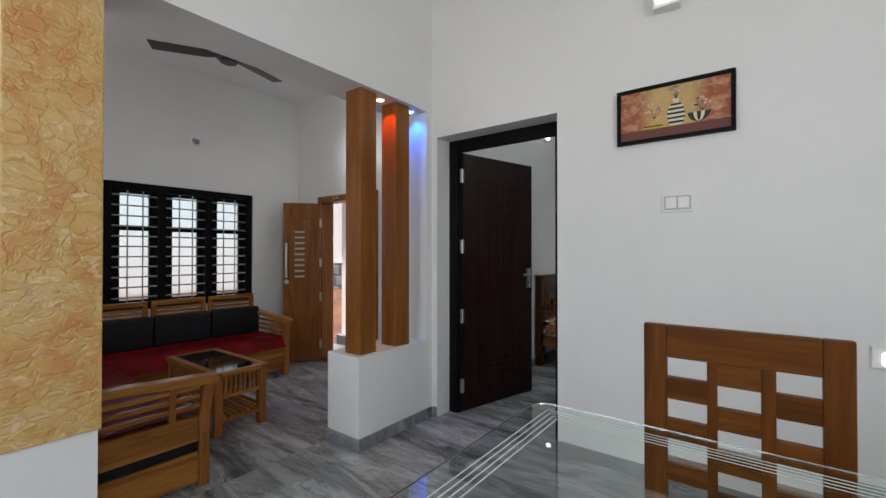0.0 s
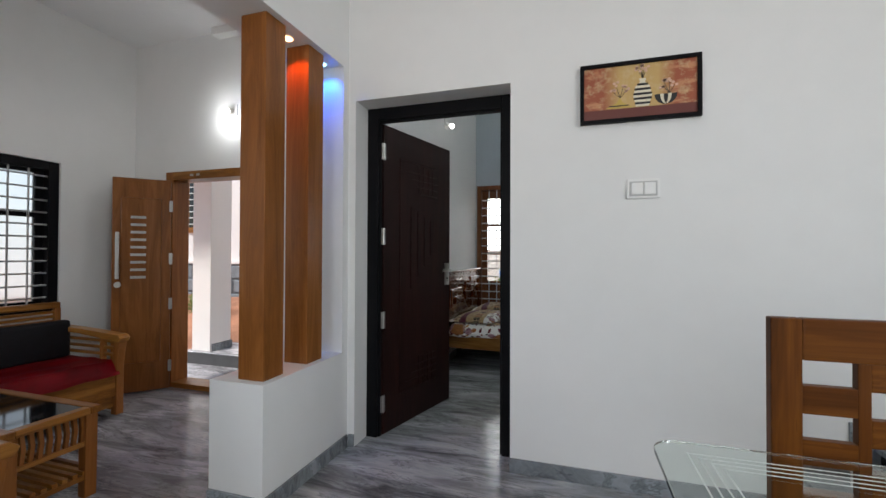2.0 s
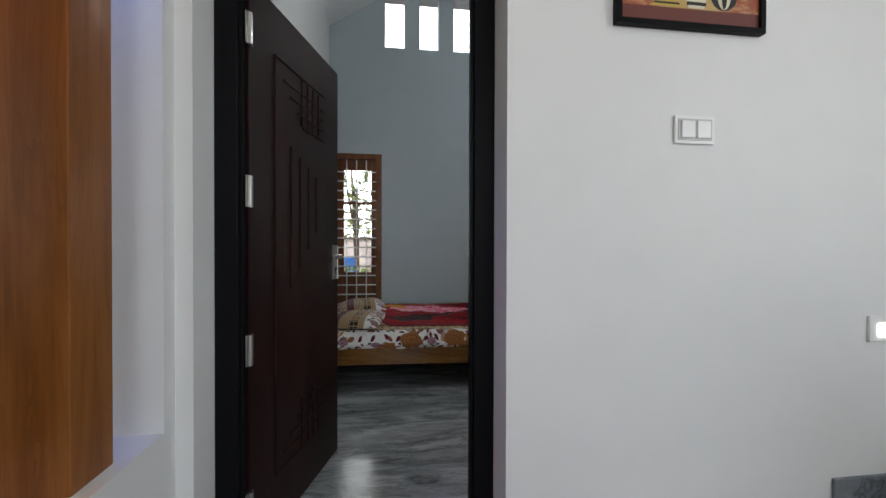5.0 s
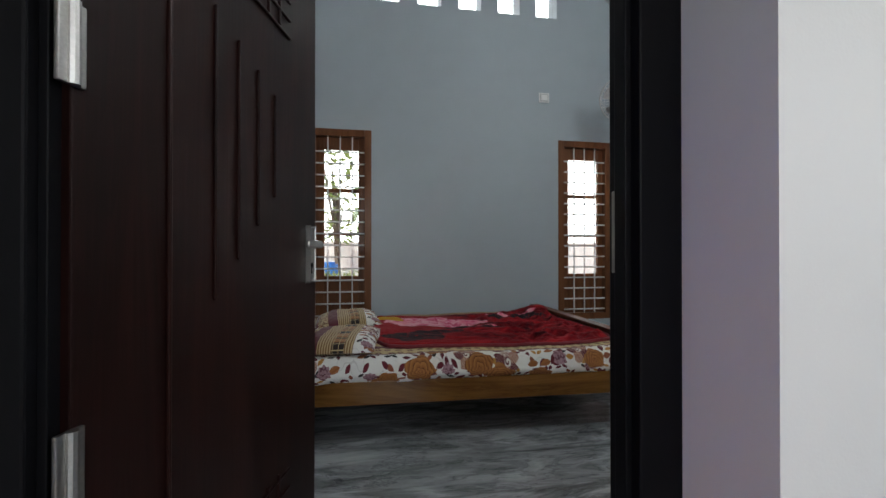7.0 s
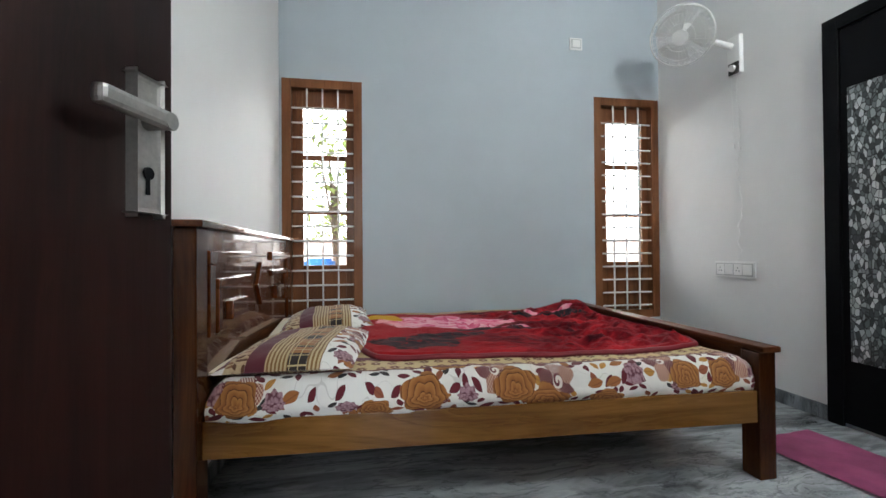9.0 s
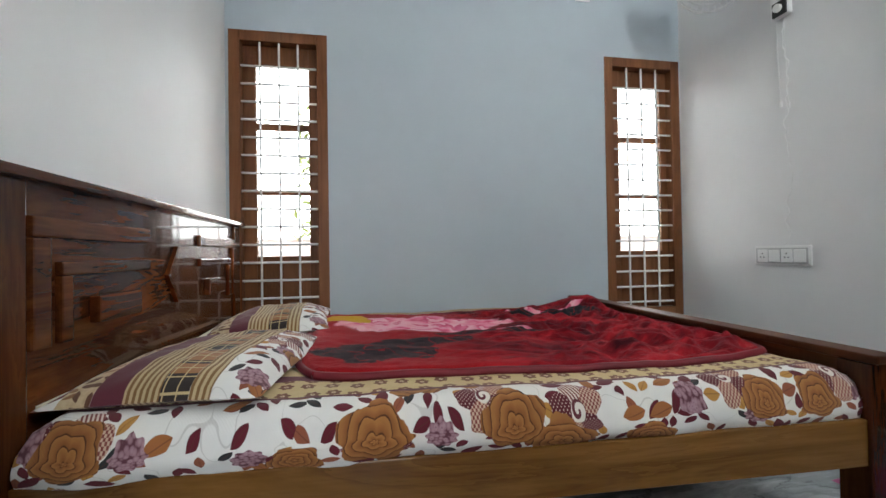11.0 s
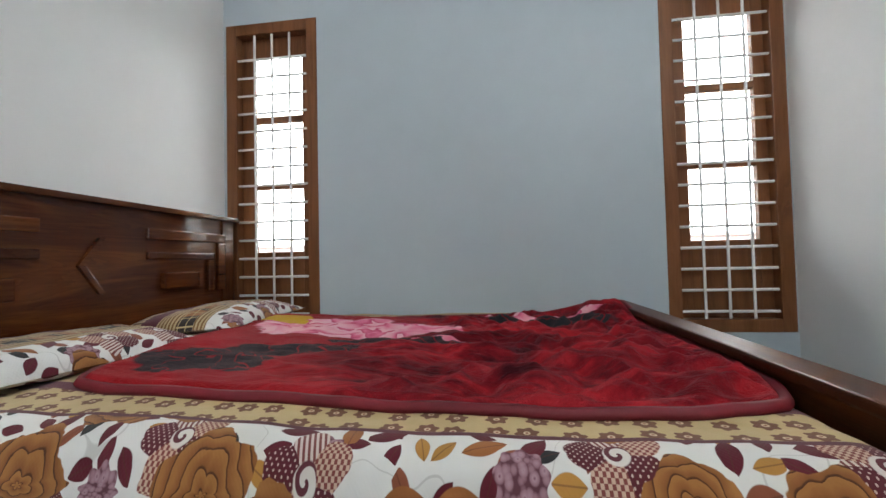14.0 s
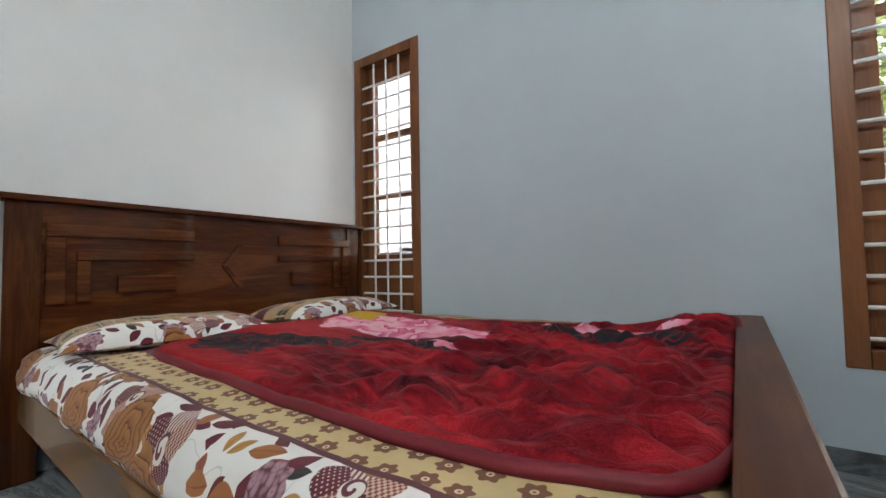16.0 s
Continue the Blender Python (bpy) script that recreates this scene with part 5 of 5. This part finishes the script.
# ---- living room: sofas ----
def sofa(name, m, length, label, right_arm, left_arm):
    """A slatted wooden sofa; its own x runs along the seat, y from the back to the front."""
    s = thing(name, (0, 0, 0), label, "sofa", m=m)
    D = 0.68
    part("base", box(0.03, length - 0.03, 0.08, D - 0.03, 0.06, 0.27, 0.006), TEAK_X, s)
    part("front_rail", box(0, length, D - 0.05, D - 0.01, 0.14, 0.30, 0.008), TEAK_X, s)
    seat = lattice(60, 24, lambda u, v: (0.04 + (length - 0.08) * u, 0.10 + 0.60 * v, 0.405 - 0.10 * smooth01((v - 0.88) / 0.12) + 0.010 * noise.noise((u * length * 6, v * 5, 1))), lambda u, v: (u, v))
    bmesh.ops.solidify(seat, geom=seat.faces[:], thickness=0.10)
    part("seat_cover", seat, SATIN, s, "dark red satin seat cover", True)
    n_ = max(1, round(length / 0.5))
    w = (length - 0.08) / n_
    for i in range(n_):
        x0 = 0.04 + w * i
        part("back_cushion", box(x0 + 0.004, x0 + w - 0.004, 0.075, 0.17, 0.40, 0.685, 0.03, segments=3), BLACKLEATHER, s, "black padded back cushion", True)
        b = part("back_frame", box(x0 + 0.015, x0 + w - 0.015, 0.03, 0.065, 0.775, 0.825, 0.014), TEAK_X, s)
        part("back_stile", box(x0 + 0.015, x0 + 0.055, 0.03, 0.065, 0.40, 0.78, 0.006), TEAK, b)
        part("back_stile", box(x0 + w - 0.055, x0 + w - 0.015, 0.03, 0.065, 0.40, 0.78, 0.006), TEAK, b)
        for k in range(3):
            part("back_slat", box(x0 + 0.055, x0 + w - 0.055, 0.035, 0.055, 0.665 + 0.036 * k, 0.687 + 0.036 * k, 0.004), TEAK_X, b)
        part("back_panel", box(x0 + 0.055, x0 + w - 0.055, 0.04, 0.055, 0.40, 0.63, 0.003), TEAK_X, b)
    for on, x0 in ((left_arm, 0.0), (right_arm, length - 0.055)):
        if not on:
            continue
        a = part("arm_top", prism([(0.04, 0.60), (0.30, 0.585), (D + 0.03, 0.545), (D + 0.05, 0.575), (D + 0.02, 0.60), (0.30, 0.625), (0.04, 0.635)], x0 - 0.012, x0 + 0.068, 0, 0.006), TEAK_Y, s)
        part("arm_post", prism([(D - 0.055, 0.0), (D + 0.0, 0.0), (D + 0.0, 0.38), (D + 0.03, 0.56), (D - 0.03, 0.565), (D - 0.055, 0.38)], x0, x0 + 0.055, 0, 0.005), TEAK, s)
        part("arm_post", box(x0, x0 + 0.055, 0.03, 0.085, 0, 0.61, 0.005), TEAK, s)
        for k in range(3):
            z = 0.43 + 0.05 * k
            part("arm_slat", box(x0 + 0.015, x0 + 0.04, 0.085, D - 0.045, z, z + 0.022, 0.004), TEAK_Y, s)
        part("arm_spindle", box(x0 + 0.012, x0 + 0.044, D - 0.20, D - 0.165, 0.38, 0.58, 0.004), TEAK, s)
        part("side_panel", box(x0 + 0.008, x0 + 0.047, 0.085, D - 0.055, 0.25, 0.385, 0.006), TEAK_Y, s)
        part("side_panel", box(x0 + 0.008, x0 + 0.047, 0.085, D - 0.055, 0.03, 0.195, 0.006), TEAK_Y, s)
        # black strip put in for the shade of the gap between side boards
        part("side_lining", box(x0 + 0.012, x0 + 0.030, 0.085, D - 0.055, 0.195, 0.25), BLACKLEATHER, s, "black strip that darkens the gap between the boards")
    return s


sofa("sofa", pose(-4.53, 3.47, 0, 0, 0, -90), 2.13, "carved wooden sofa with red satin seat and black cushions", False, True)
sofa("sofa", pose(-4.30, 1.325, 0, 0, 0, 0), 1.965, "carved wooden sofa section with a slatted arm", True, False)

ct = thing("coffee_table", (-3.1, 2.45, 0), "wooden coffee table with a black glass top", "table")
AX0, AX1, AY0, AY1, AZ = -3.70, -2.87, 2.27, 2.665, 0.445
part("top_frame", box(AX0, AX1, AY0, AY0 + 0.05, AZ - 0.035, AZ, 0.006), TEAK_X, ct)
part("top_frame", box(AX0, AX1, AY1 - 0.05, AY1, AZ - 0.035, AZ, 0.006), TEAK_X, ct)
part("top_frame", box(AX0, AX0 + 0.05, AY0 + 0.05, AY1 - 0.05, AZ - 0.035, AZ, 0.006), TEAK_Y, ct)
part("top_frame", box(AX1 - 0.05, AX1, AY0 + 0.05, AY1 - 0.05, AZ - 0.035, AZ, 0.006), TEAK_Y, ct)
part("glass", box(AX0 + 0.05, AX1 - 0.05, AY0 + 0.05, AY1 - 0.05, AZ - 0.012, AZ - 0.004), DARKGLASS, ct, "black reflecting glass")
for x in (AX0 + 0.01, AX1 - 0.065):
    for y in (AY0 + 0.01, AY1 - 0.065):
        part("leg", prism([(x, 0), (x + 0.05, 0), (x + 0.055, AZ - 0.035), (x, AZ - 0.035)], y, y + 0.055, 1, 0.005), TEAK, ct)
part("apron", box(AX0 + 0.06, AX1 - 0.06, AY0 + 0.02, AY0 + 0.04, AZ - 0.19, AZ - 0.165, 0.004), TEAK_X, ct)
part("apron", box(AX1 - 0.045, AX1 - 0.02, AY0 + 0.06, AY1 - 0.06, AZ - 0.19, AZ - 0.165, 0.004), TEAK_Y, ct)
for k in range(9):
    y = AY0 + 0.075 + 0.034 * k
    part("spindle", prism([(y, AZ - 0.17), (y + 0.018, AZ - 0.17), (y + 0.026, AZ - 0.10), (y + 0.018, AZ - 0.03), (y, AZ - 0.03), (y + 0.008, AZ - 0.10)], AX1 - 0.042, AX1 - 0.024, 0, 0.002), TEAK, ct)
for k in range(16):
    x = AX0 + 0.08 + 0.042 * k
    part("spindle", prism([(x, AZ - 0.17), (x + 0.018, AZ - 0.17), (x + 0.026, AZ - 0.10), (x + 0.018, AZ - 0.03), (x, AZ - 0.03), (x + 0.008, AZ - 0.10)], AY0 + 0.022, AY0 + 0.04, 1, 0.002), TEAK, ct)
for k in range(8):
    y = AY0 + 0.07 + 0.042 * k
    part("shelf_slat", box(AX0 + 0.02, AX1 - 0.02, y, y + 0.024, 0.115, 0.135, 0.003), TEAK_X, ct)
for x in (AX0 + 0.02, AX1 - 0.05):
    part("shelf_rail", box(x, x + 0.03, AY0 + 0.06, AY1 - 0.06, 0.09, 0.115, 0.003), TEAK_Y, ct)

cf = thing("ceiling_fan", (-3.17, 2.50, 3.10), "dark brown ceiling fan at rest under the ceiling", "fan")
FZ = 2.80
FANPAINT = plain("dark_fan_enamel", (0.035, 0.03, 0.03), 0.35)
part("rod", rod((-3.17, 2.50, FZ), (-3.17, 2.50, 3.15), 0.012), FANPAINT, cf)
part("canopy", rod((-3.17, 2.50, 3.08), (-3.17, 2.50, 3.15), 0.03, sides=18, r2=0.06), FANPAINT, cf)
bm = disc((-3.17, 2.50, FZ), (0, 0, 1), 0.085, 0.05)
disc((-3.17, 2.50, FZ - 0.035), (0, 0, 1), 0.06, 0.03, bm)
part("motor", bm, FANPAINT, cf)
for a in (240, 106, 353):
    ca, sa = math.cos(radians(a)), math.sin(radians(a))
    bm = prism([(0.07, -0.03), (0.16, -0.055), (0.51, -0.062), (0.52, 0.05), (0.16, 0.045), (0.07, 0.03)], -0.004, 0.004, 2, 0.001)
    bm.transform(pose(-3.17, 2.50, FZ, 0, 0, a) @ pose(0, 0, 0, 8, 0, 0))
    part("blade", bm, FANPAINT, cf)

# ---- outside ----
ground = tagged(part("ground", box(-400, 400, -400, 400, -0.62, -0.45), EARTH), "bare red earth round the house", "ground", kind="structure")
porch = thing("porch", (-4.2, 5.2, -0.45), "raised porch of pale polished marble with a dark kerb", "porch", kind="structure")
part("porch_floor", box(-5.6, -2.4, YF + 0.2, 5.18, -0.45, -0.15, 0.004), TILE, porch)
part("porch_edge", box(-5.22, -3.4, 5.18, 5.75, -0.45, -0.012, 0.004), KERB, porch, "dark grey stone kerb")
part("kerb_top", box(-5.23, -3.4, 5.17, 5.76, -0.012, 0.0, 0.003), TILE, porch)
pc = thing("porch_pillar", (-4.94, 5.36, 0), "white painted square porch pillar with marble base", "pillar")
part("shaft", box(-5.14, -4.856, 5.215, 5.54, 0.0, 2.3, 0.006), OUTWHITE, pc)
part("base_band", box(-5.145, -4.845, 5.24, 5.555, 0.0, 0.09, 0.004), SKIRT, pc)
tagged(part("porch_beam", box(-6.0, -2.4, 5.20, 5.52, 2.3, 2.62, 0.01), OUTWHITE), "white porch beam under the roof", "beam", kind="structure")
tagged(part("porch_roof", box(-6.0, -2.0, YF + 0.2, 6.0, 2.62, 2.75, 0.01), OUTWHITE), "white porch roof slab", "roof", kind="structure")
dm = thing("door_mat", (-3.9, 4.85, -0.15), "brown coir door mat on the porch", "mat", m=pose(-3.95, 4.84, -0.15, 0, 0, 8))
part("mat_body", box(-0.34, 0.34, -0.17, 0.17, 0, 0.018, 0.006), COIR, dm)
nb = thing("neighbour_house", (-10, 9.6, -0.45), "white painted house wall on a grey stone plinth", "house")
part("wall", box(-14, -3.5, 9.4, 9.7, 0.95, 4.6), OUTWHITE, nb)
plinth = part("plinth", box(-14, -3.5, 9.36, 9.7, -0.45, 0.95), STONE, nb, "rough grey stone plinth")
part("ledge", box(-14, -3.5, 9.30, 9.7, 0.95, 1.02, 0.01), OUTWHITE, nb)
for i in range(16):
    for j in range(4):
        x = -11.5 + 0.5 * i + (0.25 if j % 2 else 0)
        part("stone", box(x + 0.01, x + 0.49, 9.335 - 0.02 * random.random(), 9.37, -0.43 + 0.34 * j, -0.11 + 0.34 * j, 0.03, segments=1), STONE, plinth)
win = part("window", box(-10.02, -8.80, 9.36, 9.42, 1.72, 3.25, 0.006), TEAK_X, nb, "teak window with white bars over dark panes")
for k in range(3):
    x = -9.90 + 0.36 * k
    part("pane", box(x, x + 0.30, 9.345, 9.365, 1.86, 3.12, 0.003), DARKGLASS, win)
    for j in range(8):
        part("bar", rod((x - 0.02, 9.33, 1.94 + 0.155 * j), (x + 0.32, 9.33, 1.94 + 0.155 * j), 0.012, sides=6), BARPAINT, win)
bm = lattice(60, 30, lambda u, v: (-14 + 11 * u, 6.3 + 3.1 * v, -0.46 + 0.62 * smooth01(v * 1.15) + 0.07 * noise.noise((u * 22, v * 8, 3)) * smooth01(v * 5)), lambda u, v: (u, v))
tagged(part("earth_bank", bm, EARTH, None, "", True), "bank of bare red earth below the plinth", "ground", kind="structure")


def bush(name, x, y, z, r, h, count, label, seed):
    """A shrub or tree crown of many small leaves round thin stems."""
    rnd = random.Random(seed)
    t = thing(name, (x, y, z), label, "plant" if h < 2 else "tree")
    bm = rod((x, y, z), (x + 0.05, y, z + h * 0.6), 0.02 + 0.02 * h, sides=8, r2=0.02)
    for k in range(7):
        a = rnd.uniform(0, 6.28)
        b = rnd.uniform(0.3, 0.9)
        rod((x, y, z + h * 0.35 * rnd.uniform(0.5, 1.4)), (x + r * b * math.cos(a), y + r * b * math.sin(a), z + h * rnd.uniform(0.5, 1.0)), 0.014 + 0.008 * h, bm, 6, 0.006)
    part("trunk", bm, BARK, t)
    vs, fs = [], []
    for k in range(count):
        a, b = rnd.uniform(0, 6.28), rnd.random() ** 0.5
        c = Vector((x + r * b * math.cos(a), y + r * b * math.sin(a), z + h * (0.35 + 0.65 * rnd.random())))
        if noise.noise(c * 1.7) < -0.12:
            continue
        q = Euler((rnd.uniform(-1, 1), rnd.uniform(-1, 1), rnd.uniform(0, 6.28))).to_matrix()
        s = rnd.uniform(0.05, 0.11) * (0.6 + 0.3 * h)
        i = len(vs)
        vs += [c + q @ Vector(p) * s for p in ((-1, 0, 0), (0, -0.32, 0.08), (1, 0, 0), (0, 0.32, 0.08))]
        fs += [(i, i + 1, i + 2), (i, i + 2, i + 3)]
    me = bpy.data.meshes.new("crown")
    me.from_pydata([tuple(v - Vector((x, y, z))) for v in vs], [], fs)
    me.materials.append(LEAF)
    o = new("crown", me)
    o.parent = t
    tagged(o, "", kind="stuff")


bush("shrub", -7.6, 7.7, -0.2, 0.35, 0.6, 400, "dry leafy shrub on red earth", 1)
bush("shrub", -6.4, 7.6, -0.2, 0.2, 0.3, 220, "small green weed on red earth", 2)
bush("tree", -2.2, 15.5, -0.45, 0.75, 5.0, 380, "garden tree with loose green leaves", 3)
bush("tree", 1.70, 11.6, -0.45, 0.6, 4.2, 800, "slender garden tree with pale drooping leaves", 8)
bush("tree", 9.8, 15.0, -0.45, 1.8, 4.6, 500, "garden tree with loose green leaves", 5)
bush("shrub", -2.0, 11.8, -0.45, 0.7, 1.1, 900, "low garden shrub outside the bedroom window", 6)
yw = thing("yard_wall", (0, 17.5, -0.45), "pale painted yard wall behind the garden", "wall", kind="structure")
part("wall", box(-16, 14, 17.4, 17.6, -0.45, 1.3), OUTWHITE, yw)
part("coping", box(-16, 14, 17.36, 17.64, 1.3, 1.38, 0.01), OUTWHITE, yw)
bs = thing("water_drum", (-2.35, 13.2, -0.45), "blue plastic water drum in the garden", "drum")
bm = rod((-2.35, 13.2, -0.45), (-2.35, 13.2, 0.75), 0.32, sides=24)
for z in (-0.1, 0.3):
    disc((-2.35, 13.2, z), (0, 0, 1), 0.335, 0.05, bm)
part("drum_body", bm, BLUETARP, bs)
part("drum_lid", disc((-2.35, 13.2, 0.78), (0, 0, 1), 0.25, 0.06), BLUETARP, bs)

n = Nodes("hazy_white_sky")
HAZE = n.done((0.8, 0.8, 0.8), 1.0, Emission_Color=(0.96, 0.98, 1.0, 1), Emission_Strength=4.2)
tagged(part("backdrop", box(-45, 45, 60, 60.2, -0.4, 45), HAZE), "bright hazy white sky", "backdrop", kind="structure")
